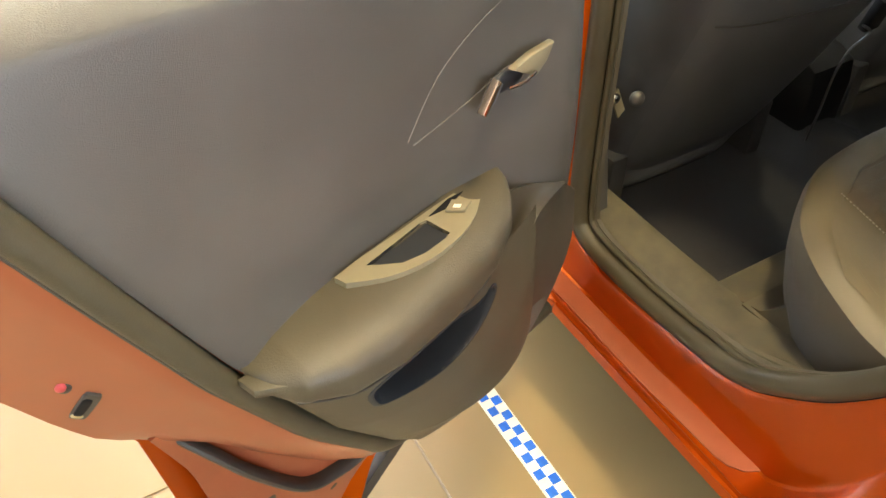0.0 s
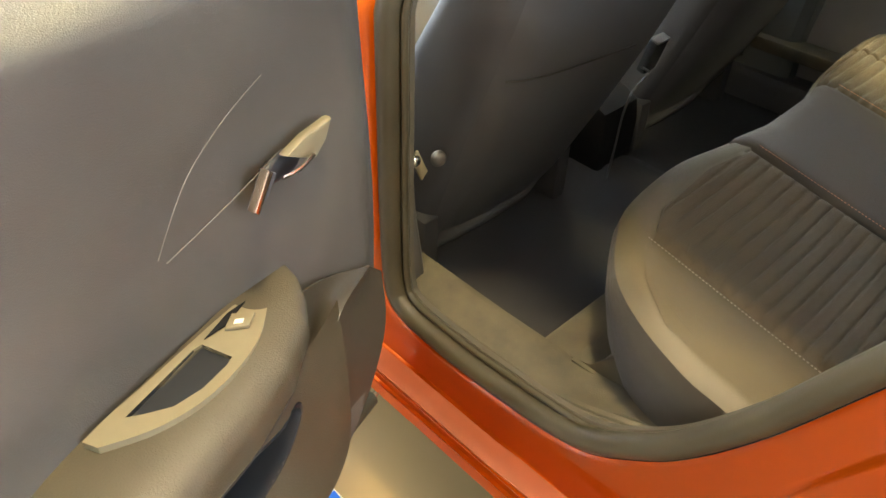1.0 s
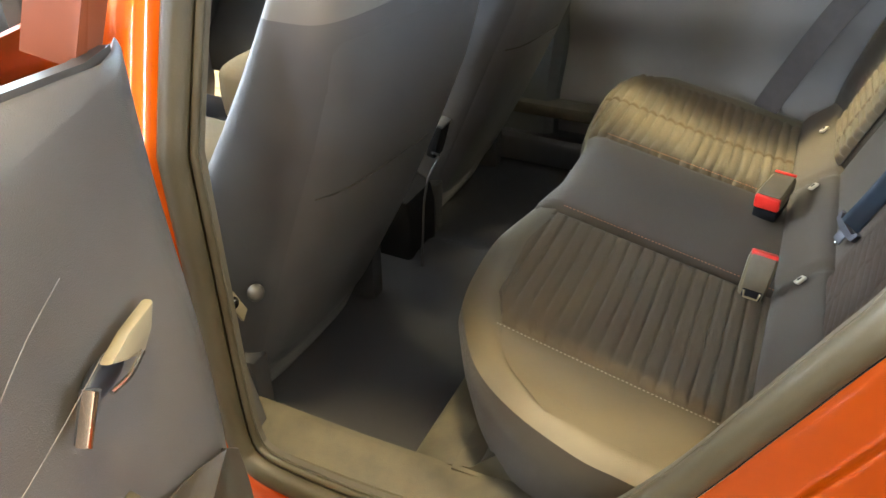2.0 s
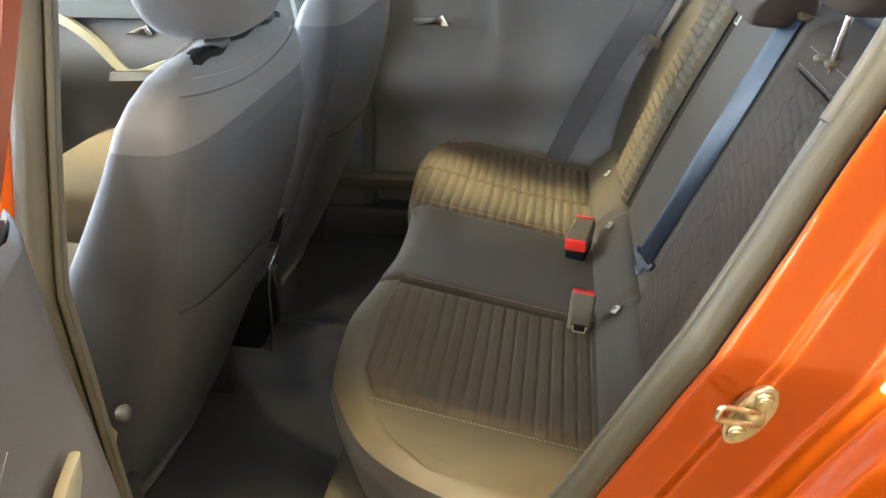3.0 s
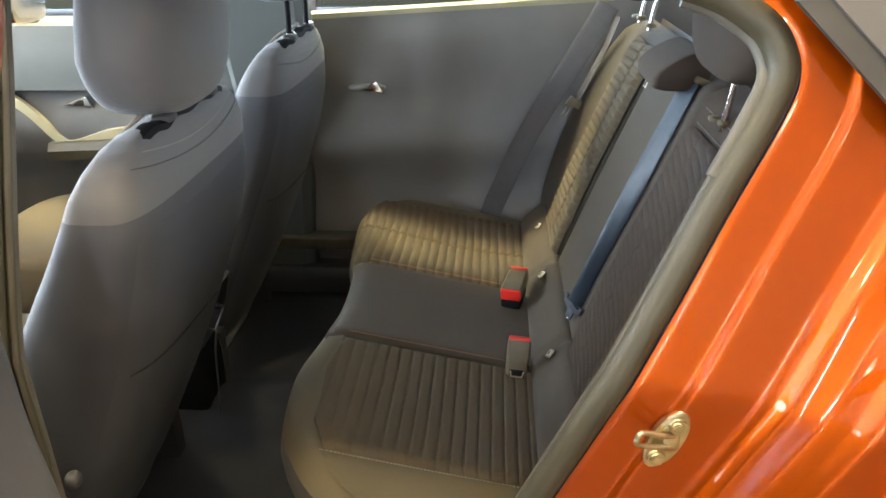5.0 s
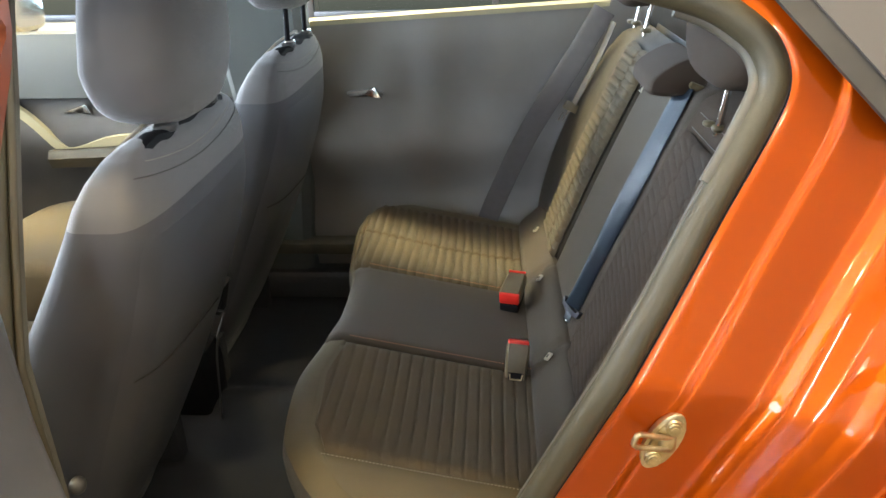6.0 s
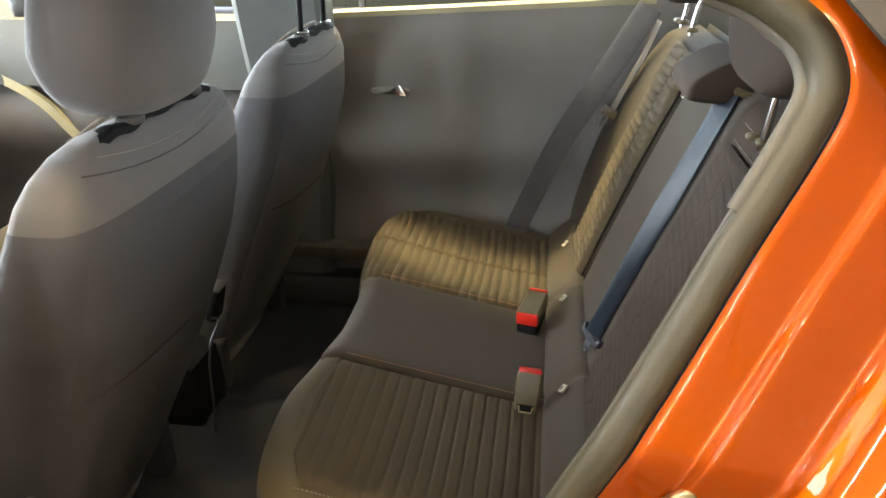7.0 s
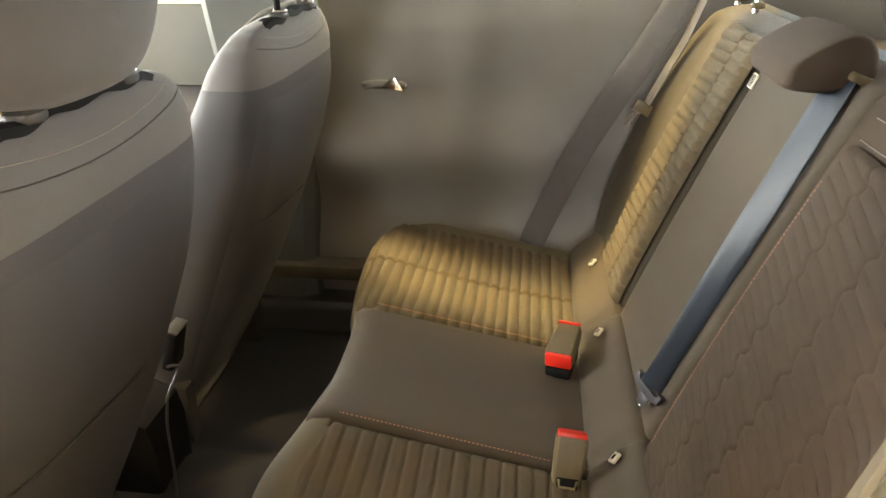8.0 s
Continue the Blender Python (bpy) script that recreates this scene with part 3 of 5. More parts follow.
    part("inner_handle", blob(0.335, 1.500, 0.915, 0.055, 0.010, 0.011, 2.6, 16, 10), LIFTED_TRIM, fd)
    part("handle_lever", prism([(0.290, 0.908), (0.352, 0.912), (0.386, 0.901), (0.366, 0.938), (0.350, 0.930), (0.340, 0.917)], 1.478, 1.492, "y", 0.003), CHROME, fd, "chrome door handle lever")
    # chrome line drawn in place of a glint along the armrest's crease
    part("lining_seam", tube([(x, 1.495, 0.803 + 0.05 * (x - 0.40)) for x in steps(0.40, 0.60, 10)], 0.0014, 6), CHROME, fd, "thin chrome line drawn for the glint on the armrest crease")
    part("speaker_grille", blob(0.28, 1.527, 0.60, 0.115, 0.009, 0.105, 2.2, 32, 10), LIFTED_TRIM, fd, "round speaker cover moulded into the lining")
    p = part("window_glass", surf(lambda x, z: (x, 1.52 - 0.30 * (z - 1.10), z), steps(0.22, 1.0, 4), steps(1.12, 1.37, 3), 0.004), GLASS, fd)
    p.visible_shadow = False
    ff = thing_part("far_front_door", car, (0, 0, 0), "closed front door with pale trim and chrome handle")
    part("door_lining", surf(lambda u, v: (lerp(-1.15, -0.01, u), 1.53 - 0.05 * math.exp(-((v - 0.73) / 0.17) ** 2), lerp(0.36, 0.912, v)), steps(0, 1, 24), steps(0, 1, 40), 0.03), TRIM2, ff)
    part("upper_lining", surf(lambda u, v: (lerp(-1.15, -0.01, u), 1.487 + 0.03 * v - 0.010 * math.sin(math.pi * v), lerp(0.916, 1.085, v)), steps(0, 1, 24), steps(0, 1, 16), 0.03), UPPER, ff, "light grey upper door trim")
    part("lining_crease", tube([(x, 1.480, 0.914) for x in steps(-1.15, -0.07, 12)], 0.006, 6), BLACK, ff)
    part("trim_strip", sweep(smooth_path([(-0.98, 1.47, 1.0), (-0.80, 1.465, 0.93), (-0.69, 1.462, 0.865), (-0.60, 1.455, 0.775), (-0.55, 1.452, 0.755), (-0.42, 1.450, 0.79), (-0.25, 1.455, 0.80)], 6), [(-0.006, -0.016), (0.008, -0.014), (0.008, 0.014), (-0.006, 0.016)]), BEIGE, ff, "pale champagne accent strip")
    part("inner_handle", prism([(-0.58, 0.868), (-0.52, 0.872), (-0.485, 0.86), (-0.50, 0.895), (-0.52, 0.888)], 1.470, 1.488, "y", 0.003), CHROME, ff)
    part("armrest", sweep([(-0.62, 1.46, 0.742), (-0.45, 1.45, 0.752), (-0.20, 1.455, 0.765)], [(-0.05, -0.03), (0.035, -0.03), (0.045, 0), (0.03, 0.022), (-0.05, 0.022)]), ARMREST, ff)
    p = part("window_glass", surf(lambda x, z: (x, 1.525 - 0.30 * (z - 1.09), z), steps(-1.0, -0.06, 4), steps(1.09, 1.37, 3), 0.004), GLASS, ff)
    p.visible_shadow = False
    part("window_ledge", sweep([(-1.15, 1.525, 1.085), (-0.07, 1.525, 1.092)], [(-0.022, -0.008), (0.02, -0.010), (0.022, 0.004), (-0.02, 0.008)]), PILLAR_TRIM, ff)
    mir = thing_part("door_mirror", car, (-0.80, 1.70, 1.135), "dark framed door mirror")
    part("mirror_shell", blob(0, 0, 0, 0.05, 0.11, 0.075, 3.2, 18, 12), TRIM2, mir)
    part("mirror_glass", blob(0.047, 0, 0, 0.006, 0.092, 0.058, 4, 18, 8), CHROME, mir)
    # far outer side below the windows, roof, rear and front closings
    part("far_side_panel", surf(lambda x, z: (x, 1.62 + 0.05 * math.sin((z - 0.2) * 3.4) - 0.02 * z, z), steps(-1.2, 2.05, 20), steps(0.22, 1.08, 12), 0.01), PAINT, car)
    def roof(u, v):
        x, y = lerp(-0.55, 1.85, u), lerp(0.22, 2 * YC - 0.22, v)
        return (x, y, 1.385 + 0.085 * (1 - (2 * v - 1) ** 2) ** 0.6 + 0.035 * math.sin(math.pi * u))
    part("roof_skin", surf(lambda u, v: tuple(Vector(roof(u, v)) + Vector((0, 0, 0.03))), steps(0, 1, 20), steps(0, 1, 20), 0.004), PAINT, car)
    part("headliner", surf(roof, steps(0, 1, 20), steps(0, 1, 20), 0.008), HEADLINER, car, "light grey headliner")
    part("roof_rail", sweep(smooth_path([(-0.9, 1.46, 1.22), (-0.55, 1.40, 1.38), (0.3, 1.385, 1.405), (1.0, 1.39, 1.36), (1.5, 1.40, 1.22)], 6), [(-0.03, -0.03), (0.03, -0.03), (0.035, 0.02), (-0.03, 0.03)]), HEADLINER, car)
    part("roof_rail", sweep(smooth_path([(-1.0, 0.13, 1.16), (-0.55, 0.185, 1.36), (-0.2, 0.20, 1.40), (0.10, 0.205, 1.40)], 6), [(-0.03, -0.03), (0.03, -0.03), (0.035, 0.02), (-0.03, 0.03)]), HEADLINER, car)
    part("rear_pillar", loft([[(x + dx, y, z) for x, y in ((0.98, 1.46), (1.02, 1.50), (1.75, 1.50), (1.75, 1.42))] for z, dx in ((0.55, 0.0), (1.0, 0.02), (1.17, 0.04))]), LIFTED_TRIM, car, "dark grey rear pillar lining")
    part("rear_pillar", loft([[(x + dx, 2 * YC - y, z) for x, y in ((1.0, 1.44), (1.04, 1.47), (1.75, 1.50), (1.75, 1.42))] for z, dx in ((0.45, -0.05), (0.9, 0.02), (1.17, 0.06))]), LIFTED_TRIM, car, "dark grey rear pillar lining")
    part("luggage_shelf", box(1.16, 0.12, 1.02, 1.80, 1.48, 1.04, 0.006), TRIM2, car)
    part("tailgate_lining", box(1.82, 0.10, 0.45, 1.87, 1.50, 1.05, 0.02), TRIM2, car)
    p = part("rear_window", surf(lambda y, v: (lerp(1.86, 1.62, v), y, lerp(1.05, 1.40, v)), steps(0.20, 1.40, 3), steps(0, 1, 3), 0.004), TINT, car, "dark tinted rear window")
    p.visible_shadow = False
    part("dashboard", sweep([(-1.18, 0.12, 0.88), (-1.14, 0.5, 0.90), (-1.14, 1.1, 0.90), (-1.18, 1.48, 0.88)], [(-0.30, -0.42), (0.05, -0.40), (0.16, -0.22), (0.17, 0.0), (0.10, 0.06), (-0.25, 0.07)]), TRIM2, car, "dark moulded dashboard")
    p = part("windscreen", surf(lambda y, v: (lerp(-1.50, -0.58, v), y, lerp(0.98, 1.40, v)), steps(0.15, 1.45, 3), steps(0, 1, 4), 0.005), GLASS, car)
    p.visible_shadow = False
    part("bonnet", surf(lambda u, v: (lerp(-2.35, -1.45, u), lerp(0.02, 1.58, v), 0.78 + 0.19 * u + 0.04 * math.sin(math.pi * v)), steps(0, 1, 10), steps(0, 1, 12), 0.01), PAINT, car)
    part("front_end", box(-2.40, 0.0, 0.25, -2.34, 1.60, 0.80, 0.03), PAINT, car)
    # near front door, shut, with its window; rear end with bumper and lamps
    nf = thing_part("near_front_door", car, (0, 0, 0), "shut orange front door")
    part("outer_skin", surf(lambda x, z: (x, -0.055 + 0.03 * math.cos((z - 0.62) * 4.2) * -1 + 0.02 * max(0, -x - 0.7), z), steps(-1.16, 0.0, 16), steps(0.26, 1.06, 16), 0.008), PAINT, nf)
    part("door_lining", surf(lambda x, z: (x, 0.055 + 0.02 * math.exp(-((z - 0.78) / 0.08) ** 2), z), steps(-1.12, -0.06, 10), steps(0.36, 1.07, 14), 0.02), TRIM2, nf)
    p = part("window_glass", surf(lambda x, z: (x, 0.03 + 0.30 * (z - 1.07) + 0.02 * (x + 0.5) ** 2, z), steps(-0.98, -0.04, 5), steps(1.06, 1.38, 4), 0.004), GLASS, nf)
    p.visible_shadow = False
    part("door_handle", sweep(smooth_path([(-0.22, -0.075, 0.90), (-0.19, -0.105, 0.905), (-0.08, -0.105, 0.912), (-0.05, -0.078, 0.912)], 5), circle(0.011, 10)), PAINT, nf)
    def wing(side):
        def f(x, v):
            top = 0.775 + 0.185 * (x + 2.36) / 1.19
            z = lerp(0.28, top, v)
            if abs(x + 1.55) < 0.36:
                z = max(z, 0.335 + math.sqrt(0.36 ** 2 - (x + 1.55) ** 2))
            y = -0.05 + 0.03 * abs(x + 1.8)
            return (x, y if side > 0 else 2 * YC - y, z)
        return surf(f, steps(-2.36, -1.17, 40), steps(0, 1, 16), 0.008)
    part("front_wing", wing(1), PAINT, car)
    part("front_wing", wing(-1), PAINT, car)
    part("rear_bumper", sweep(smooth_path([(1.80, -0.03, 0.48), (2.02, 0.03, 0.48), (2.10, 0.30, 0.48), (2.12, YC, 0.48), (2.10, 1.30, 0.48), (2.02, 1.57, 0.48), (1.80, 1.63, 0.48)], 5), [(-0.02, -0.20), (0.03, -0.19), (0.05, 0.0), (0.03, 0.18), (-0.02, 0.19)]), PAINT, car)
    part("tailgate", surf(lambda y, v: (lerp(2.06, 1.90, v) - 0.06 * ((y - YC) / 0.7) ** 2, y, lerp(0.66, 1.06, v)), steps(0.04, 1.56, 12), steps(0, 1, 6), 0.01), PAINT, car)
    # centre console between the front seats
    part("console", prism([(-0.95, 0.29), (-0.95, 0.50), (-0.30, 0.50), (-0.18, 0.50), (0.00, 0.49), (0.04, 0.47), (0.05, 0.42), (0.05, 0.29)], YC - 0.055, YC + 0.075, "y", 0.012), BLACK, car, "black centre console")
    wh = thing_part("rear_wheel", car, (1.55, 0.10, 0.335))
    part("tyre", sweep([(0.27 * math.cos(a), 0, 0.27 * math.sin(a)) for a in [2 * math.pi * k / 36 for k in range(36)]], [(-0.10, -0.06), (-0.105, 0.03), (-0.085, 0.06), (0.085, 0.06), (0.105, 0.03), (0.10, -0.06)], up=lambda i: Vector((math.cos(2 * math.pi * i / 36), 0, math.sin(2 * math.pi * i / 36))), closed=True), RUBBER_DARK, wh)
    b = bmesh.new()
    bmesh.ops.create_cone(b, cap_ends=True, segments=36, radius1=0.215, radius2=0.20, depth=0.14, matrix=Matrix.Rotation(radians(90), 4, "X"))
    part("rim", b, FRAMEM, wh)
    for wx, wy in ((1.55, 1.50), (-1.55, 0.10), (-1.55, 1.50)):
        e = thing_part("rear_wheel" if wx > 0 else "front_wheel", car, (wx, wy, 0.335))
        for c in wh.children:
            k = new(c.name.split(".")[0], c.data)
            k.parent = e


# ---- the open rear door, in its own frame: x along from the middle of the handle, y towards the cabin side, z up ----
DOOR_M = Matrix(((math.cos(radians(72)), math.sin(radians(72)), 0, 0.34), (-math.sin(radians(72)), math.cos(radians(72)), 0, -0.24), (0, 0, 1, 0), (0, 0, 0, 1)))
REAR_A = [0.205, 0.250, 0.322, 0.398, 0.455, 0.493, 0.530, 0.560, 0.575]
REAR_Z = [0.455, 0.507, 0.614, 0.773, 0.919, 1.020, 1.120, 1.200, 1.260]


def rear_edge(z):
    return table(z, REAR_Z, REAR_A)


def on_face(a, n, z, along):
    """A frame on the rear shut face: x square to it, y along the given way."""
    t1, t2 = Vector((0.97, -1.0, -0.38)), Vector((0.40, 0.0, 1.0))
    nx = -(t1.cross(t2)).normalized()
    if nx.x < 0:
        nx = -nx
    ly = (Vector(along) - nx * nx.dot(Vector(along))).normalized()
    lz = nx.cross(ly)
    return Matrix(((nx.x, ly.x, lz.x, a), (nx.y, ly.y, lz.y, n), (nx.z, ly.z, lz.z, z), (0, 0, 0, 1)))


def open_door():
    door = thing_part("open_rear_door", car, (0, 0, 0), "open rear door with grey lining and orange shut face")
    door.matrix_local = DOOR_M
    front = -0.131
    # soft lining sheet with a gentle hollow, its top rolling outwards into a shoulder
    def crease(a):
        return table(a, [-0.13, -0.05, 0.03, 0.15, 0.22, 0.35, 0.50], [1.088, 1.079, 1.068, 1.073, 1.080, 1.097, 1.108])
    def crown(a):
        return (a, -table(a, [-0.165, -0.13, -0.10, -0.07, 0.0, 0.1, 0.3, 0.5], [0.040, 0.024, 0.016, 0.024, 0.045, 0.064, 0.082, 0.088]), table(a, [-0.13, -0.07, 0.0, 0.2, 0.5], [1.097, 1.099, 1.100, 1.112, 1.137]))
    def lining(u, v):
        k = min(1.0, v / 0.82)
        a0 = lerp(front - table(k, [0, 0.8, 1.0], [0.050, 0.050, 0.034]), rear_edge(lerp(0.455, 1.095, k)) - 0.012, u)
        z = lerp(table(a0, [-0.125, -0.05, 0.01, 0.10, 0.20, 0.24], [0.60, 0.525, 0.490, 0.475, 0.462, 0.490]), crease(a0), k)
        a = min(a0, rear_edge(z) - 0.012)
        n = 0.006 * math.sin(k * 5) - 0.012 * math.exp(-((k - 0.75) / 0.14) ** 2) * math.sin(math.pi * min(1, max(0, u)))
        n += 0.030 * math.exp(-((z - 0.50) / 0.08) ** 2) * (1 - abs(2 * u - 1) ** 3)
        n -= 0.007 * max(0, (u - 0.97) / 0.03) ** 2 + 0.019 * math.exp(-((z - 0.80) / 0.055) ** 2) * math.exp(-((a - 0.19) / 0.15) ** 4)
        n -= 0.030 * max(0.0, (-0.10 - a) / 0.065) ** 1.5
        n -= 0.010 * max(0.0, (z - 0.94) / 0.14) ** 2 * min(1.0, u * 4)
        if v > 0.82:
            w = min(1.0, (v - 0.82) / 0.18)
            top = crown(a)
            return (a, lerp(n, top[1], w ** 1.35), lerp(z, top[2], 1 - (1 - w) ** 1.35))
        return (a, n, z)
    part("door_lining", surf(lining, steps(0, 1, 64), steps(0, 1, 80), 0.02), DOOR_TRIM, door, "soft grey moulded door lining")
    # waist strip and glass behind the shoulder
    rim = [crown(a) for a in steps(front, 0.535, 16)]
    part("window_ledge", sweep([(a, n - 0.010, z + 0.001) for a, n, z in rim], [(-0.010, -0.020), (0.009, -0.020), (0.010, -0.003), (0.006, 0.003), (-0.010, 0.004)]), RUBBER_DARK, door, "black waist strip below the glass")
    p = part("window_glass", surf(lambda a, k: (a, crown(a)[1] - 0.022 + 0.30 * k, crown(a)[2] - 0.02 + k), steps(front + 0.02, 0.50, 8), steps(0, 0.24, 4), 0.004), GLASS, door)
    p.visible_shadow = False
    fr = smooth_path([(front + 0.01, -0.055, 1.10), (front + 0.005, 0.0, 1.25), (front + 0.02, 0.03, 1.345), (0.10, 0.04, 1.372), (0.36, 0.035, 1.35), (0.53, 0.015, 1.285), (0.575, -0.01, 1.235), (0.57, -0.06, 1.16), (0.545, -0.09, 1.08)], 6)
    part("window_frame", sweep(fr, [(-0.024, -0.018), (0.024, -0.018), (0.028, 0.006), (0.016, 0.020), (-0.020, 0.020)], up=(0, 1, 0)), PAINT_IN, door)
    # rubber along the rear and lower edge of the lining
    edge = [(rear_edge(z) - 0.004, -0.010, z) for z in steps(1.20, 0.52, 26)] + [(0.225, -0.014, 0.475), (0.17, -0.016, 0.448), (0.05, -0.018, 0.438), (front, -0.018, 0.438)]
    part("door_seal", tube(smooth_path(edge, 3), 0.0135, 10), RUBBER, door, "grey rubber edge seal")
    # dark tube drawn for the shadowed gap along the seal
    part("seal_foot", tube(smooth_path([(a + 0.012, n - 0.007, z - 0.003) for a, n, z in edge[:-3]], 3), 0.0045, 8), RUBBER_DARK, door, "thin dark tube for the shadowed gap beside the seal")
    # shut face: pressed steel turning from the lining's edge to the outer skin
    high = [(0.000, -0.012), (0.016, -0.018), (0.030, -0.030), (0.055, -0.055), (0.088, -0.086), (0.116, -0.112), (0.126, -0.120)]
    low_p = [(0.000, -0.012), (0.020, -0.018), (0.035, -0.026), (0.047, -0.036), (0.055, -0.048), (0.057, -0.062), (0.050, -0.076)]
    bend = [(rear_edge(z), z) for z in steps(1.14, 0.52, 26)] + [(0.215, 0.470), (0.165, 0.446), (0.05, 0.438), (front - 0.02, 0.438)]
    bm = bmesh.new()
    rows = []
    for i, (a, z) in enumerate(bend):
        p0, p1 = bend[max(0, i - 1)], bend[min(len(bend) - 1, i + 1)]
        t = Vector((p1[0] - p0[0], p1[1] - p0[1])).normalized()
        nr = Vector((-t.y, t.x))
        if nr.x < 0 and z > 0.48 or (z <= 0.48 and nr.y > 0):
            nr = -nr
        row = []
        for (d1, n1), (d0, n0) in zip(high, low_p):
            w = max(0.0, min(1.0, (z - 0.60) / 0.14))
            w = w * w * (3 - 2 * w)
            d, n = lerp(d0, d1, w), lerp(n0, n1, w)
            row.append(bm.verts.new((a + nr.x * d, n, z + nr.y * d)))
        rows.append(row)
    for i in range(len(rows) - 1):
        for j in range(len(high) - 1):
            bm.faces.new((rows[i][j], rows[i + 1][j], rows[i + 1][j + 1], rows[i][j + 1]))
    part("shut_face", bm, PAINT_IN, door, "orange painted pressed steel shut face", 60)
    # outer skin with its hem, cut by the wheel arch
    SK_Z = [0.235, 0.30, 0.38, 0.48, 0.60, 0.70, 0.80, 0.95, 1.10]
    SK_A = [0.380, 0.425, 0.446, 0.449, 0.455, 0.490, 0.530, 0.585, 0.60]
    def lift(a):
        t = max(0.0, min(1.0, (0.27 - a) / 0.16))
        return 0.075 * t * t * (3 - 2 * t)
    def skin(u, v):
        a = lerp(front - 0.14, table(lerp(0.235, 1.10, v), SK_Z, SK_A), u)
        z = lerp(0.235 + lift(a), 1.10, v)
        return (lerp(front - 0.14, table(z, SK_Z, SK_A), u), -0.128 - 0.03 * math.sin(math.pi * v) + 0.045 * max(0, (0.45 - z) / 0.2) ** 2, z)
    part("outer_skin", surf(skin, steps(0, 1, 24), steps(0, 1, 24), 0.006), PAINT, door)
    # lower inner panel below the lining, with its own curved seal and black cladding hem
    def lower(u, v):
        z = lerp(0.255 + lift(lerp(front - 0.10, 0.31, u)), 0.66, v)
        return (lerp(front - 0.10, table(z, [0.255, 0.30, 0.38, 0.48, 0.56, 0.66], [0.345, 0.39, 0.42, 0.425, 0.430, 0.455]), u), -0.094 + 0.008 * math.sin(v * 6), z)
    part("lower_panel", surf(lower, steps(0, 1, 20), steps(0, 1, 14), 0.004), PAINT_IN, door)
    low = smooth_path([(0.430, -0.112, 0.628), (0.402, -0.086, 0.576), (0.372, -0.078, 0.510), (0.318, -0.078, 0.414), (0.265, -0.078, 0.385), (0.21, -0.078, 0.380), (0.05, -0.078, 0.40), (-0.12, -0.078, 0.41)], 5)
    part("lower_seal", sweep(low, [(0.007 * math.cos(q), 0.016 * math.sin(q)) for q in [2 * math.pi * k / 14 for k in range(14)]], up=(0, 1, 0)), RUBBER_DARK, door, "black lower door seal")
    part("cladding_hem", sweep(smooth_path([(0.375, -0.105, 0.30), (0.33, -0.098, 0.252), (0.25, -0.096, 0.236), (0.17, -0.100, 0.270), (0.10, -0.104, 0.300), (0.0, -0.106, 0.305), (-0.24, -0.106, 0.310)], 5), [(-0.016, -0.014), (0.014, -0.014), (0.018, 0.0), (0.012, 0.014), (-0.016, 0.014)], up=(0, 1, 0)), RUBBER_DARK, door)
    for a, z in ((0.36, 0.42), (0.27, 0.335)):
        part("drain_plug", blob(a, -0.090, z, 0.014, 0.006, 0.011, 2.2, 14, 8), RUBBER_DARK, door)
    # hinge side
    part("hinge_face", prism([(front - 0.030, -0.036), (front - 0.14, -0.125), (front - 0.13, -0.135), (front + 0.01, -0.05)], 0.52, 1.05, "z"), PAINT_IN, door)
    for z in (0.50, 0.72):
        part("hinge", box(front - 0.165, -0.150, z - 0.025, front - 0.10, -0.128, z + 0.025, 0.006), PAINT_IN, door)
    # latch slot and child lock on the shut face
    way = (0.98, -1.83, -2.69)
    lt = part("latch_plate", blob(0, 0, 0, 0.0035, 0.032, 0.0078, 6, 20, 10, m=on_face(0.489, -0.0865, 0.764, way)), RUBBER_DARK, door, "dark latch opening")
    part("latch_pawl", blob(0, 0, 0, 0.0035, 0.022, 0.0046, 4, 18, 8, m=on_face(0.491, -0.0850, 0.766, way)), BLACK, lt)
    part("latch_hook", blob(0, 0, 0, 0.004, 0.006, 0.006, 3, 14, 8, m=on_face(0.4965, -0.0980, 0.748, way)), CHROME, lt, "chrome latch hook")
    cl = part("child_lock", blob(0, 0, 0, 0.004, 0.0085, 0.0046, 2.4, 16, 8, m=on_face(0.4985, -0.0805, 0.8055, way)), RED_DIM, door, "red child lock dial")
    part("lock_recess", blob(0, 0, 0, 0.0028, 0.0115, 0.0060, 2.4, 16, 8, m=on_face(0.4968, -0.0810, 0.8020, way)), RUBBER_DARK, cl)
    hole = [(0.228, 0.002), (0.200, 0.026), (0.175, 0.033), (0.137, 0.033), (0.139, -0.003)]
    # armrest: a long padded boat that swells from the lining, narrow at both ends
    def arm(u, v):
        a = lerp(0.378, 0.020, u)
        w = table(u, [0, 0.03, 0.08, 0.18, 0.35, 0.55, 0.75, 0.88, 0.94, 0.98, 1.0], [0.018, 0.050, 0.072, 0.088, 0.098, 0.096, 0.088, 0.069, 0.051, 0.032, 0.012])
        top = table(u, [0, 0.1, 0.5, 1.0], [0.782, 0.792, 0.798, 0.806])
        dep = table(u, [0, 0.06, 0.2, 0.6, 0.9, 1.0], [0.020, 0.045, 0.068, 0.075, 0.050, 0.018])
        ang = -0.5 * math.pi + math.pi * v
        c, s = math.cos(ang), math.sin(ang)
        n = w * abs(c) ** 0.55 - 0.016
        z = top - dep * 0.5 + dep * 0.5 * math.copysign(abs(s) ** 0.60, s)
        return (a, n, z)
    body = part("armrest", cut_hole(surf(arm, steps(0, 1, 150), steps(0, 1, 70)), hole), ARMREST, door, "padded olive-grey vinyl armrest", 60)
    part("armrest_end", prism([(0.386, 0.002), (0.384, 0.024), (0.354, 0.046), (0.335, 0.050), (0.335, 0.004)], 0.767, 0.778, "z", 0.002), ARMREST, door, "satin grey end wedge")
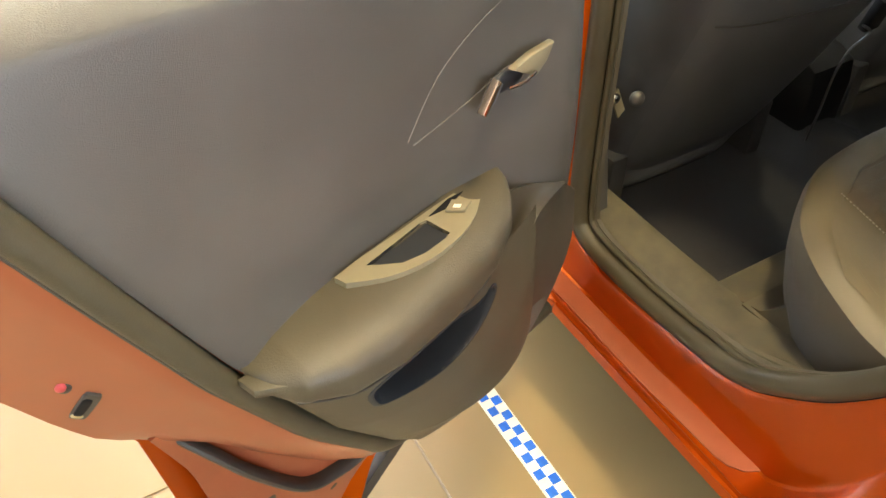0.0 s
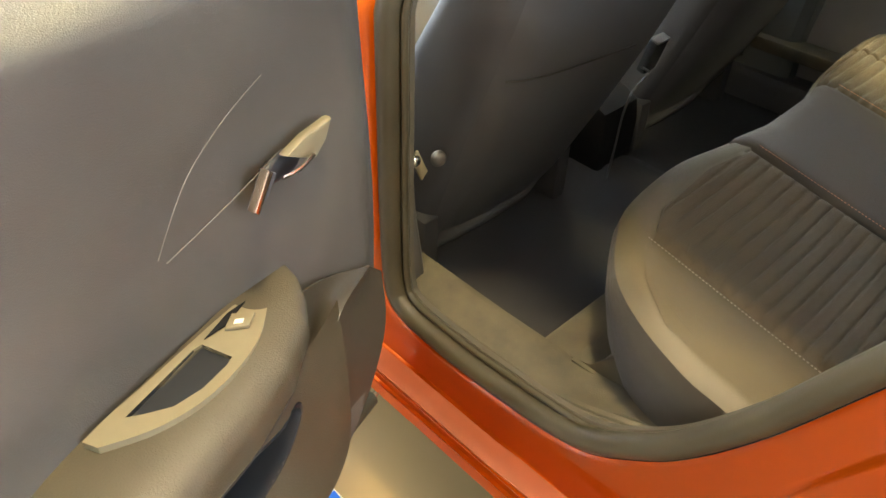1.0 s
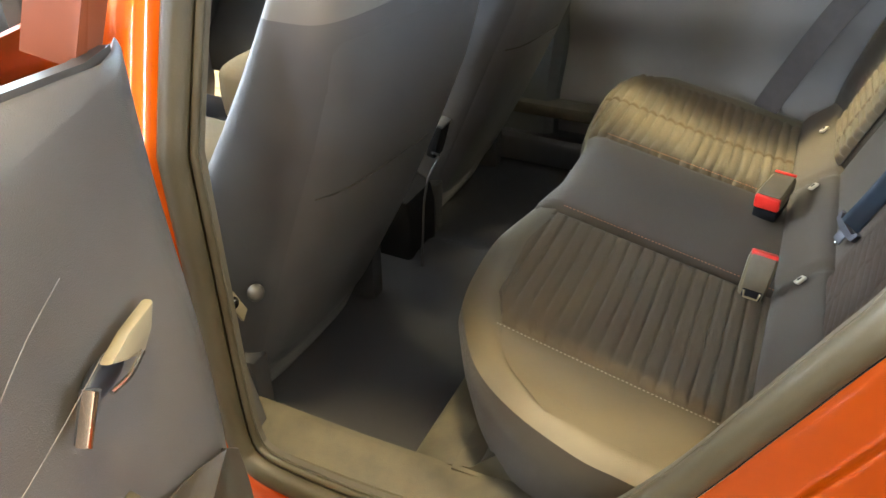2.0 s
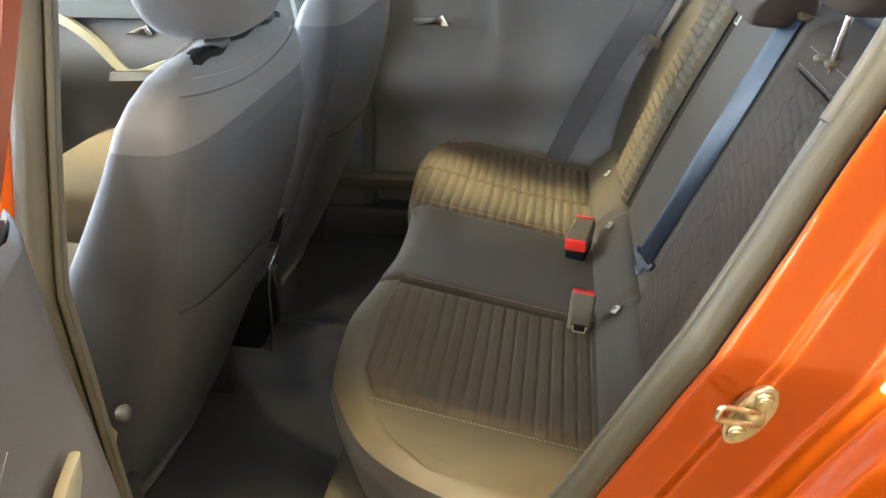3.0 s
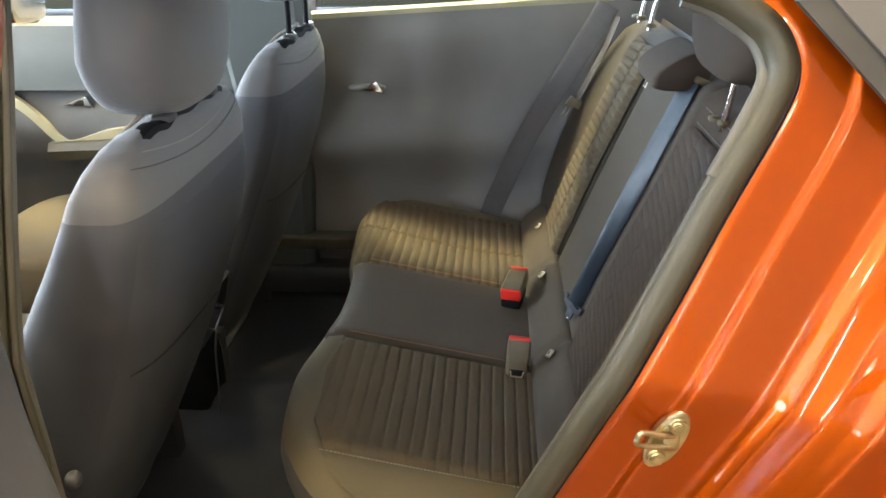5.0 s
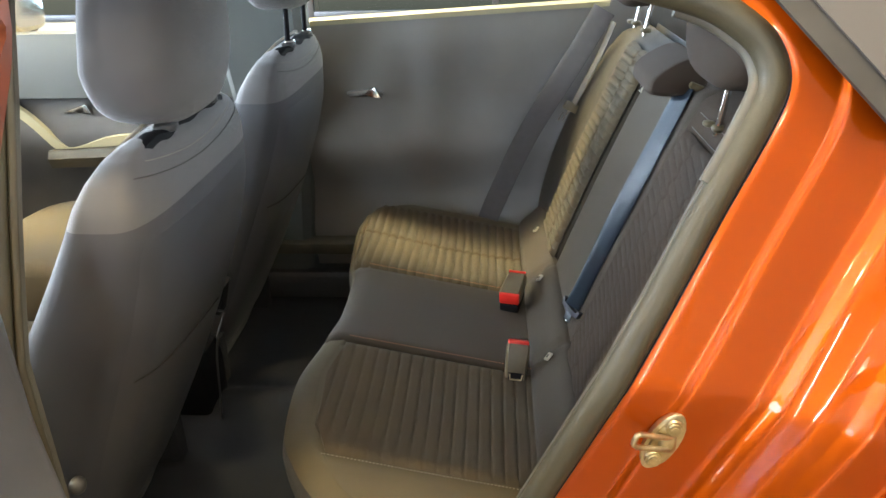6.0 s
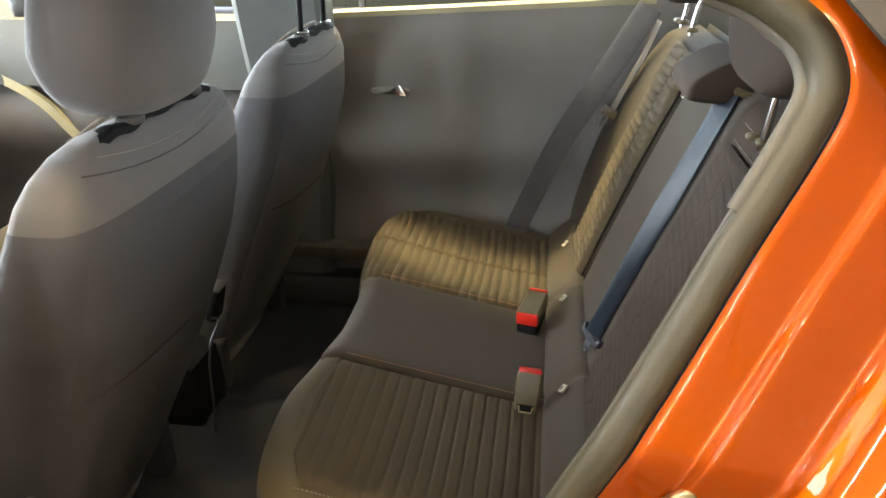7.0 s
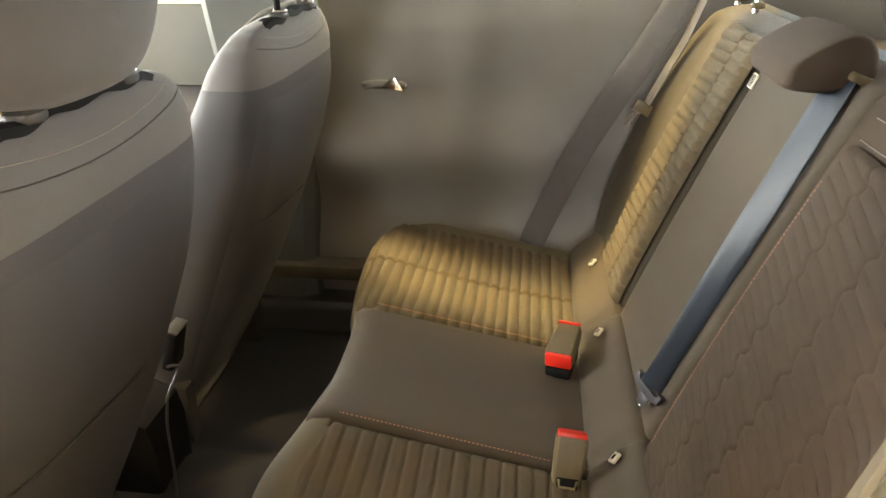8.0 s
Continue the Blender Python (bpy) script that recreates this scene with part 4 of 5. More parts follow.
    path = smooth_path([Vector(arm(u, 0.34)) + Vector((0, 0.001, -0.001)) for u in steps(0.06, 0.97, 12)], 6)
    part("armrest_groove", tube(path, 0.0012, 6), RUBBER_DARK, body)
    # switch plate with recess and switch
    plate = [(0.262, -0.008), (0.240, 0.018), (0.212, 0.034), (0.178, 0.043), (0.140, 0.043), (0.106, 0.035), (0.072, 0.016), (0.055, -0.006), (0.10, -0.010), (0.18, -0.010)]
    plate = [(p.x, p.y) for p in smooth_path([(a, n, 0) for a, n in plate], 4, True)]
    pl = ring_plate(plate, hole, 0.7760, 0.8030, door)
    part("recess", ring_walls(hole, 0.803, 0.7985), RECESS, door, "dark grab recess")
    part("window_switch", prism([(0.118, 0.006), (0.104, 0.022), (0.088, 0.016), (0.100, -0.001)], 0.803, 0.8078, "z", 0.002), PLATE, pl, "window switch")
    part("switch_mark", prism([(0.110, 0.010), (0.105, 0.016), (0.100, 0.0135), (0.105, 0.0075)], 0.8079, 0.8083, "z"), TAG, pl)
    # flat black patch stands for the shade in the switch well
    part("switch_well", prism([(0.134, -0.002), (0.112, 0.003), (0.080, -0.003), (0.100, -0.0065)], 0.8036, 0.8046, "z"), BLACK, pl)
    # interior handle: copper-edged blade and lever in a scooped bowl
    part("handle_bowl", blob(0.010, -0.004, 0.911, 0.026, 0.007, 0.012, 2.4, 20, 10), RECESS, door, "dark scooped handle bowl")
    part("handle_blade", prism([(0.0625, 0.8955), (0.0665, 0.9010), (0.0435, 0.9300), (0.0385, 0.9255)], 0.004, 0.014, "y", 0.002), COPPER, door, "copper-edged handle blade")
    part("handle_cheek", prism([(0.060, 0.894), (0.0385, 0.9245), (0.026, 0.915), (0.040, 0.898)], -0.003, 0.006, "y", 0.002), BACK_PANEL, door)
    part("handle_wing", prism([(0.0148, 0.9261), (-0.0156, 0.9319), (-0.0536, 0.9320), (-0.0430, 0.9141), (-0.0259, 0.9030), (-0.0021, 0.9165)], -0.002, 0.009, "y", 0.003), PLATE, door, "satin handle surround")
    part("handle_lever", tube(smooth_path([(0.0275, 0.013, 0.9135), (0.008, 0.016, 0.9125), (-0.015, 0.014, 0.9145)], 4), 0.0022, 8), CHROME, door, "chrome handle lever")
    # seams of the insert
    part("insert_seam", tube(smooth_path([(0.1620, 0.004, 0.915), (0.1336, 0.002, 0.947), (0.1059, -0.001, 0.967), (0.0624, -0.003, 0.987), (0.019, -0.004, 1.001)], 6), 0.0004, 5), SEAM, door)
    part("insert_seam", tube(smooth_path([(0.1560, 0.005, 0.9085), (0.0812, 0.004, 0.919), (0.0128, 0.002, 0.9313)], 6), 0.0004, 5), SEAM, door)
    # lower bin: a moulded swell with a dark slot, and a blade running up to the hinge side
    def bin_face(u, v):
        z = lerp(0.750, 0.455, v)
        a = lerp(-0.01, min(0.385, rear_edge(z) - 0.022), u)
        n = 0.010 + 0.058 * math.sin(math.pi * min(1, 0.12 + 0.88 * u)) ** 0.7 * (0.75 + 0.25 * math.sin(math.pi * v)) * (1 - max(0, v - 0.75) * 2.6)
        return (a, max(0.004, n), z)
    slot = [(0.264, 0.679), (0.263, 0.656), (0.252, 0.648), (0.210, 0.650), (0.172, 0.657), (0.134, 0.672), (0.110, 0.688), (0.097, 0.703), (0.104, 0.712), (0.124, 0.706), (0.173, 0.710), (0.222, 0.699)]
    def on_bin(p, lift):
        a, z = p
        u = (a + 0.01) / (min(0.385, rear_edge(z) - 0.022) + 0.01)
        q = bin_face(u, min(1, max(0, (0.750 - z) / 0.295)))
        return (a, q[1] + lift, z)
    c = (sum(p[0] for p in slot) / len(slot), sum(p[1] for p in slot) / len(slot))
    bm = bmesh.new()
    dense = [(p.x, p.z) for p in smooth_path([(a, 0, z) for a, z in slot], 4, True)]
    rings = [[bm.verts.new(on_bin((lerp(c[0], a, k), lerp(c[1], z, k)), h)) for a, z in dense] for k, h in ((1.10, -0.0004), (1.075, 0.0014), (1.03, 0.0012), (0.98, -0.008), (0.90, -0.048), (0.4, -0.050))]
    wide = [(lerp(c[0], a, 1.05), lerp(c[1], z, 1.05)) for a, z in dense]
    whole = surf(bin_face, steps(0, 1, 110), steps(0, 1, 80))
    dead = [f for f in whole.faces if within(f.calc_center_median().x, f.calc_center_median().z, wide)]
    bmesh.ops.delete(whole, geom=dead, context="FACES")
    part("door_bin", whole, ARMREST, door, "moulded door bin", 60)
    for i in range(5):
        for j in range(len(dense)):
            bm.faces.new((rings[i][j], rings[i + 1][j], rings[i + 1][(j + 1) % len(dense)], rings[i][(j + 1) % len(dense)]))
    bm.faces.new(rings[-1])
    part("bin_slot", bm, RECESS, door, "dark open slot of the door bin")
    inner = smooth_path([(0.030, 0.020, 0.785), (0.036, 0.026, 0.740), (0.055, 0.032, 0.680), (0.085, 0.034, 0.620), (0.135, 0.034, 0.565), (0.190, 0.026, 0.520)], 5)
    ridge = smooth_path([(-0.098, 0.014, 0.722), (-0.020, 0.032, 0.732), (0.022, 0.041, 0.702), (0.040, 0.044, 0.650), (0.090, 0.044, 0.595), (0.150, 0.032, 0.545)], 5)
    outer = smooth_path([(-0.127, 0.010, 0.690), (-0.128, 0.014, 0.610), (-0.094, 0.020, 0.556), (-0.038, 0.024, 0.506), (0.045, 0.026, 0.476), (0.120, 0.024, 0.466)], 5)
    def blade(u, v):
        i = min(int(u * (len(ridge) - 1) + 1e-6), len(ridge) - 1)
        A, R, E = inner[i], ridge[i], outer[i]
        w = (1 - abs(2 * v - 1)) ** 0.85
        p = lerp(A, R, v * 2) if v < 0.5 else lerp(R, E, v * 2 - 1)
        return (p.x, p.y - 0.008 * math.sin(math.pi * abs(2 * v - 1)) , p.z)
    part("lining_blade", surf(blade, steps(0, 1, len(ridge) - 1), steps(0, 1, 16), 0.003), BLADE, door, "moulded lining blade", 60)


def within(x, y, poly):
    c = False
    for i in range(len(poly)):
        (x1, y1), (x2, y2) = poly[i], poly[i - 1]
        if (y1 > y) != (y2 > y) and x < (x2 - x1) * (y - y1) / (y2 - y1) + x1:
            c = not c
    return c


def cut_hole(bm, poly):
    """Takes out the faces whose middle lies within the outline, on the upper side."""
    dead = [f for f in bm.faces if f.calc_center_median().z > 0.77 and within(*f.calc_center_median().xy, poly)]
    bmesh.ops.delete(bm, geom=dead, context="FACES")
    return bm


def ring_plate(outer, inner, z0, z1, parent):
    """A plate with a hole, bridged ring to ring."""
    n = 40
    def resample(pts, c):
        out = []
        for k in range(n):
            ang = 2 * math.pi * k / n
            dx, dy = math.cos(ang), math.sin(ang)
            best = 0.0
            for i in range(len(pts)):
                (x1, y1), (x2, y2) = pts[i], pts[(i + 1) % len(pts)]
                ex, ey = x2 - x1, y2 - y1
                det = dx * -ey + dy * ex
                if abs(det) < 1e-12:
                    continue
                t = ((x1 - c[0]) * -ey + (y1 - c[1]) * ex) / det
                s = (dx * (y1 - c[1]) - dy * (x1 - c[0])) / det
                if t > 0 and -1e-6 <= s <= 1 + 1e-6:
                    best = max(best, t)
            out.append((c[0] + dx * best, c[1] + dy * best))
        return out
    c = (sum(p[0] for p in inner) / len(inner), sum(p[1] for p in inner) / len(inner))
    o, i = resample(outer, c), resample(inner, c)
    bm = bmesh.new()
    loops = [[bm.verts.new((x, y, z)) for x, y in pts] for pts, z in ((i, z0 - 0.02), (i, z1), (o, z1), (o, z0))]
    for a, b in zip(loops, loops[1:]):
        for k in range(n):
            bm.faces.new((a[k], b[k], b[(k + 1) % n], a[(k + 1) % n]))
    return part("switch_plate", bm, PLATE, parent, "satin grey switch plate")


def ring_walls(pts, z1, z0):
    bm = bmesh.new()
    a = [bm.verts.new((x, y, z1)) for x, y in pts]
    b = [bm.verts.new((x, y, z0)) for x, y in pts]
    for k in range(len(pts)):
        bm.faces.new((a[k], b[k], b[(k + 1) % len(pts)], a[(k + 1) % len(pts)]))
    bm.faces.new(b)
    return bm


# ---- rear bench ----
FR_Y = [0.150, 0.170, 0.215, 0.290, 0.366, 0.518, 0.641, 0.754, 0.93, 1.005, 1.10, 1.255, 1.33, 1.39, 1.43, 1.45]
FR_X = [0.560, 0.510, 0.440, 0.386, 0.354, 0.341, 0.360, 0.376, 0.374, 0.358, 0.345, 0.336, 0.345, 0.372, 0.430, 0.560]
RIB = 0.0245
BACK_N = Vector((-0.928, 0, 0.371))  # square to the rear backrest


def cushion_top(x, y):
    """Height of the cushion's upper side, without ribs."""
    z = 0.600 - 0.20 * (x - 0.40)
    z += 0.010 * math.exp(-((y - 0.20) / 0.05) ** 2) + 0.010 * math.exp(-((y - 1.41) / 0.05) ** 2)
    z -= 0.014 * math.exp(-((y - 0.46) / 0.14) ** 4) * math.exp(-((x - 0.62) / 0.2) ** 2) + 0.014 * math.exp(-((y - 1.18) / 0.14) ** 4) * math.exp(-((x - 0.62) / 0.2) ** 2)
    return z


def rib_shape(x, pitch=RIB, power=2):
    f = (x / pitch) % 1.0
    return math.sqrt(max(0.0, 1 - abs(2 * f - 1) ** power))


def rear_bench():
    bench = thing("rear_bench", "dark cloth and vinyl rear bench seat with ribbed panels", "car seat", at=(0, 0, 0))
    prof = [(0.030, -0.215), (0.008, -0.15), (-0.006, -0.085), (-0.010, -0.045), (-0.004, -0.018), (0.014, -0.004), (0.042, 0.0)]
    ys = [0.138, 0.134, 0.137, 0.146, 0.160] + steps(0.175, 1.430, 84) + [1.444, 1.456, 1.465, 1.468, 1.464]
    ks = [-0.215, -0.13, -0.06, -0.025, -0.008] + [0.0] * 85 + [-0.008, -0.025, -0.06, -0.13, -0.215]
    drop = dict(zip([round(y, 5) for y in ys], ks))
    def f(y, s):
        xf = table(y, FR_Y, FR_X)
        k = drop[round(y, 5)]
        if s < len(prof) - 1:
            d, h = prof[int(s)]
            x = xf + d
        else:
            u = (s - (len(prof) - 1)) / 30
            x, h = lerp(xf + 0.042, 0.815, u), -0.03 * max(0, u - 0.93) / 0.07
        z = cushion_top(max(x, xf + 0.03), min(max(y, 0.17), 1.44)) + h + k
        for sy, deep in ((0.300, 0.006), (0.640, 0.007), (0.982, 0.007), (1.392, 0.005)):
            if x > xf + 0.02:
                z -= deep * math.exp(-((y - sy) / 0.006) ** 2)
        return (x, y, max(z, 0.345))
    top_s = steps(len(prof) - 1, len(prof) - 1 + 30, 30)
    part("seat_cushion", surf(f, [y for y in ys if 0.17 < y < 1.435], top_s), VINYL, bench, "grained olive-grey vinyl cushion", 70)
    # rounded rim and dark border, swept along the cushion's outline
    plan = smooth_path([(0.82, 0.150, 0), (0.74, 0.147, 0), (0.66, 0.146, 0), (0.600, 0.147, 0)] + [(x, y, 0) for x, y in zip(FR_X[1:-1], FR_Y[1:-1])] + [(0.600, 1.453, 0), (0.66, 1.454, 0), (0.74, 1.453, 0), (0.82, 1.45, 0)], 6)
    def round_rows(bands):
        bm = bmesh.new()
        rows = []
        for i, p in enumerate(plan):
            t = plan[min(i + 1, len(plan) - 1)] - plan[max(i - 1, 0)]
            n = Vector((-t.y, t.x, 0)).normalized()
            if n.dot(Vector((0.75, 0.80, 0)) - p) < 0:
                n = -n
            base = p + n * 0.04
            z0 = cushion_top(max(base.x, table(base.y, FR_Y, FR_X) + 0.03), min(max(base.y, 0.17), 1.44))
            rows.append([bm.verts.new((p.x + n.x * d, p.y + n.y * d, max(z0 + h, 0.345))) for d, h in bands])
        for a, b in zip(rows, rows[1:]):
            for k in range(len(bands) - 1):
                bm.faces.new((a[k], b[k], b[k + 1], a[k + 1]))
        bmesh.ops.recalc_face_normals(bm, faces=bm.faces)
        return bm
    part("cushion_border", round_rows(prof[:5]), BORDER, bench, "dark cloth cushion border", 70)
    part("cushion_rim", round_rows(prof[4:] + [(0.048, -0.0045), (0.052, -0.014)]), VINYL, bench, "rounded olive-grey vinyl rim", 70)
    # ribbed inserts and the plain middle, laid 3 mm proud of the cushion
    def insert(name, y0, y1, brk, mat, ribs, label, x0=0.0, pitch=RIB, power=2, deep=0.010):
        def g(x, y):
            xf = table(y, FR_Y, FR_X)
            xx = lerp(xf + x0, 0.788, x)
            e = min(y - y0, y1 - y) / 0.010
            h = 0.0095 * min(1, max(0, e)) ** 0.5 - 0.003 * (1 - min(1, max(0, e)))
            z = cushion_top(max(xx, xf + 0.03), y)
            if xx < xf + 0.042:
                q = (xx - xf) / 0.042
                z += table(q, [0, 0.14, 0.48, 1.0], [-0.022, -0.012, -0.004, 0])
            if ribs:
                r = rib_shape(xx, pitch, power)
                b = 1.0
                for by in brk:
                    b = min(b, abs(y - by) / 0.007)
                h += deep * (r - 1) if b >= 1 else deep * (r * b ** 0.5 - 1)
            return (xx, y, z + h)
        part(name, surf(g, steps(0, 1, 220 if ribs else 40), sorted(set(steps(y0, y1, 26) + [y0 + 0.003, y1 - 0.003] + [by + k for by in brk for k in (-0.008, -0.005, -0.002, 0, 0.002, 0.005, 0.008)])), 0.006), mat, bench, label, 75)
    insert("ribbed_insert", 0.304, 0.637, (), FABRIC, True, "dark ribbed cloth cushion panel", 0.055, 0.0228, 4, 0.0055)
    insert("plain_insert", 0.643, 0.979, (), FABRIC_PLAIN, False, "plain charcoal middle cushion panel", 0.004)
    insert("ribbed_insert", 0.985, 1.390, (1.195,), FABRIC, True, "dark ribbed cloth cushion panel", 0.004, 0.0225, 2, 0.0105)
    def seam(name, pts, mat, dash=True, r=0.0009):
        pts = smooth_path(pts, 10)
        if not dash:
            return part(name, tube(pts, r, 5), mat, bench)
        bm = bmesh.new()
        for i in range(0, len(pts) - 1, 2):
            o = tube([pts[i], lerp(pts[i], pts[i + 1], 0.5), pts[i + 1]], r, 5)
            me = bpy.data.meshes.new("stitch")
            o.to_mesh(me)
            o.free()
            bm.from_mesh(me)
        return part(name, bm, mat, bench)
    for y, x0, mat in ((0.296, 0.385, STITCH_PALE), (0.650, 0.372, STITCH), (0.988, 0.362, STITCH)):
        seam("stitching", [(x, y, cushion_top(x, y) + (0.0035 if y < 0.4 else 0.0105)) for x in steps(x0 + 0.045, 0.79, 12)], mat)
    # lower roll between cushion and backrest
    roll_prof = [(0.786, 0.505), (0.786, 0.528), (0.792, 0.545), (0.806, 0.560), (0.824, 0.576), (0.842, 0.592), (0.858, 0.598), (0.874, 0.590), (0.880, 0.560)]
    roll_prof = [(p.x, p.z) for p in smooth_path([(x, 0, z) for x, z in roll_prof], 4)]
    def roll(y, k):
        x, z = roll_prof[int(k)]
        e = min(1.0, min(y - 0.165, 1.435 - y) / 0.03)
        dip = 0.006 * math.exp(-((y - 0.655) / 0.012) ** 2) + 0.006 * math.exp(-((y - 1.02) / 0.012) ** 2)
        return (x + 0.02 * (1 - e) ** 2 + 0.6 * dip, y, z - 0.02 * (1 - e) ** 2 - dip + 0.010 * max(0.0, y - 0.9))
    part("lower_roll", surf(roll, steps(0.165, 1.435, 120), list(range(len(roll_prof))), 0.012), FABRIC_PLAIN, bench, "plain charcoal roll along the foot of the backrest", 75)
    # backrest: three sections leaning back
    def back(name, y0, y1, label, mat, bulge=0.016):
        def b(y, v):
            z = lerp(0.54, 1.125, v)
            x = 0.872 + 0.40 * (z - 0.60)
            e = min(y - y0, y1 - y)
            r = 0.024
            edge = (1 - (1 - min(1, max(0, e) / r)) ** 2) ** 0.5
            side = 0.040 * (math.exp(-((y - 0.19) / 0.05) ** 2) + math.exp(-((y - 1.43) / 0.055) ** 2)) * math.sin(math.pi * min(1, v * 1.05)) ** 0.6
            lump = bulge * math.sin(math.pi * v) ** 0.5 * edge + side
            top = max(0, v - 0.93) / 0.07
            lump -= 0.045 * top ** 2
            return tuple(Vector((x, y, z)) + BACK_N * (lump + 0.012 * (edge - 1)))
        yy = sorted(set(steps(y0, y1, 26) + [y0 + 0.004, y0 + 0.010, y1 - 0.004, y1 - 0.010]))
        part(name, surf(b, yy, steps(0, 1, 60), 0.06), mat, bench, label, 70)
        return b
    bl = back("backrest", 0.160, 0.645, "plain cloth backrest section, colour darkened for roof shade", REST_CLOTH)
    bc = back("backrest", 0.649, 1.036, "plain charcoal middle backrest", FABRIC_PLAIN, 0.010)
    # bolster colour is darkened where the warm light misses it
    br = back("backrest", 1.040, 1.450, "olive cloth backrest section, plain bolster darkened for shade", BORDER)
    def rib_panel(b, y0, y1, brk, v0, v1, label, mat, pitch, deep, wave, tilt, shift):
        """Ribs across the backrest, shifted by half a rib at each break."""
        def g(v, y):
            p = Vector(b(y, v))
            e = min(y - y0, y1 - y, ) / 0.006
            e2 = min(v - v0, v1 - v) * 0.63 / 0.006
            inside = min(1, max(0, min(e, e2)))
            q, col = 1.0, 0
            for by in brk:
                w = y - by - wave * math.sin(v * 0.63 / pitch * math.pi)
                q = min(q, abs(w) / 0.006)
                col += w > 0
            r = rib_shape(v * 0.63 + tilt * (y - y0) + shift * pitch * (col % 2), pitch)
            h = (0.0045 + 0.45 * deep) * inside + deep * (r * (0.35 + 0.65 * min(1, q)) - 1) * inside
            return tuple(p + BACK_N * (h + 0.001))
        ys = steps(y0, y1, 40) + [by + 0.0025 * k for by in brk for k in range(-6, 7)] + [y0 + 0.003, y1 - 0.003]
        part("ribbed_panel", surf(g, steps(v0, v1, 340), sorted(set(ys)), 0.006), mat, bench, label, 75)
    rib_panel(bl, 0.235, 0.598, (0.330, 0.425, 0.515), 0.10, 0.855, "finely ribbed cloth backrest panel with wavy breaks", REST_CLOTH, 0.0175, 0.0040, 0.006, -0.25, 0.30)
    rib_panel(br, 1.052, 1.270, (1.135,), 0.10, 0.93, "ribbed cloth backrest panel with a broken middle", FABRIC, 0.0200, 0.0120, 0.0, 0.06, 0.5)
    for v in (0.872, 0.915):
        seam("backrest_seam", [Vector(bl(y, v)) + BACK_N * 0.001 for y in steps(0.26, 0.600, 8)], SEAM, False, 0.0009)
    seam("stitching", [Vector(bl(0.618, v)) + BACK_N * 0.001 for v in steps(0.12, 0.78, 14)], STITCH, True, 0.0005)
    # isofix tags on the roll
    for x, y, z in ((0.820, 0.622, 0.580), (0.822, 0.965, 0.584), (0.828, 1.250, 0.591)):
        o = box(-0.009, -0.007, -0.002, 0.009, 0.007, 0.003, 0.0015, m=Matrix.Translation((x, y, z)) @ Matrix.Rotation(radians(-42), 4, "Y") @ Matrix.Rotation(radians(35), 4, "Z"))
        tag = part("anchor_tag", o, TAG, bench, "small pale anchor tag")
        part("tag_hole", box(-0.004, -0.002, 0.0030, 0.004, 0.002, 0.0036, m=Matrix.Translation((x, y, z)) @ Matrix.Rotation(radians(-42), 4, "Y") @ Matrix.Rotation(radians(35), 4, "Z")), BLACK, tag)
    lab = part("belt_label", box(-0.0015, -0.011, -0.012, 0.0015, 0.011, 0.012, 0.0, m=Matrix.Translation(Vector(bc(1.014, 0.838)) + BACK_N * 0.003) @ Matrix.Rotation(radians(21.8), 4, "Y")), TAG, bench, "small white fabric label")
    for k in (-0.006, 0.0, 0.006):
        part("label_line", box(-0.0022, k - 0.0012, -0.010, -0.0015, k + 0.0012, 0.010, m=Matrix.Translation(Vector(bc(1.014, 0.838)) + BACK_N * 0.003) @ Matrix.Rotation(radians(21.8), 4, "Y")), BLACK, lab)
    # headrests
    def head(name, at, w, d, h, concave, rise, label):
        hr = thing_part(name, bench, at, label)
        def bend(p):
            x = p.x + concave * (1 - abs(p.y) ** 2) * max(0, 0.9 - abs(p.z)) * (0.9 if p.x < 0 else 0.3)
            return (x + 0.25 * p.z, p.y * (1 - 0.08 * p.z - 0.50 * max(0.0, -p.z - 0.30)), p.z)
        part("pad", blob(0, 0, 0, d, w, h, 3.6, 28, 18, bend), REST_CLOTH, hr)
        for s in (-1, 1):
            part("rod", tube([(0.022, s * w * 0.48, -h * 0.4), (0.0, s * w * 0.48, -h - rise - 0.012)], 0.0055, 10), CHROME, hr)
            part("rod_guide", blob(0.004, s * w * 0.48, -h - rise, 0.012, 0.012, 0.006, 2.6, 14, 8), BUCKLE, hr)
        part("release_tab", blob(-0.004, w * 0.48 + 0.030, -h - rise, 0.010, 0.010, 0.005, 2.6, 14, 8), PLATE, hr, "pale release tab")
    head("headrest", (1.050, 0.412, 1.283), 0.162, 0.058, 0.116, 0.25, 0.086, "charcoal cloth headrest on chrome rods")
    head("headrest", (1.050, 1.185, 1.290), 0.128, 0.056, 0.104, 0.25, 0.048, "charcoal cloth headrest on chrome rods")
    # the middle headrest is a low hooked pad lying over the backrest's top edge
    mid = thing_part("headrest", bench, (0, 0, 0), "low hooked middle headrest in charcoal cloth")
    hook = [(0.990, 1.084), (0.984, 1.098), (0.989, 1.114), (1.003, 1.126), (1.022, 1.138), (1.043, 1.148), (1.063, 1.152), (1.079, 1.145), (1.088, 1.128), (1.090, 1.104), (1.078, 1.090), (1.035, 1.080)]
    hook = [(p.x, p.z) for p in smooth_path([(x, 0, z) for x, z in hook], 3, True)]
    rings = []
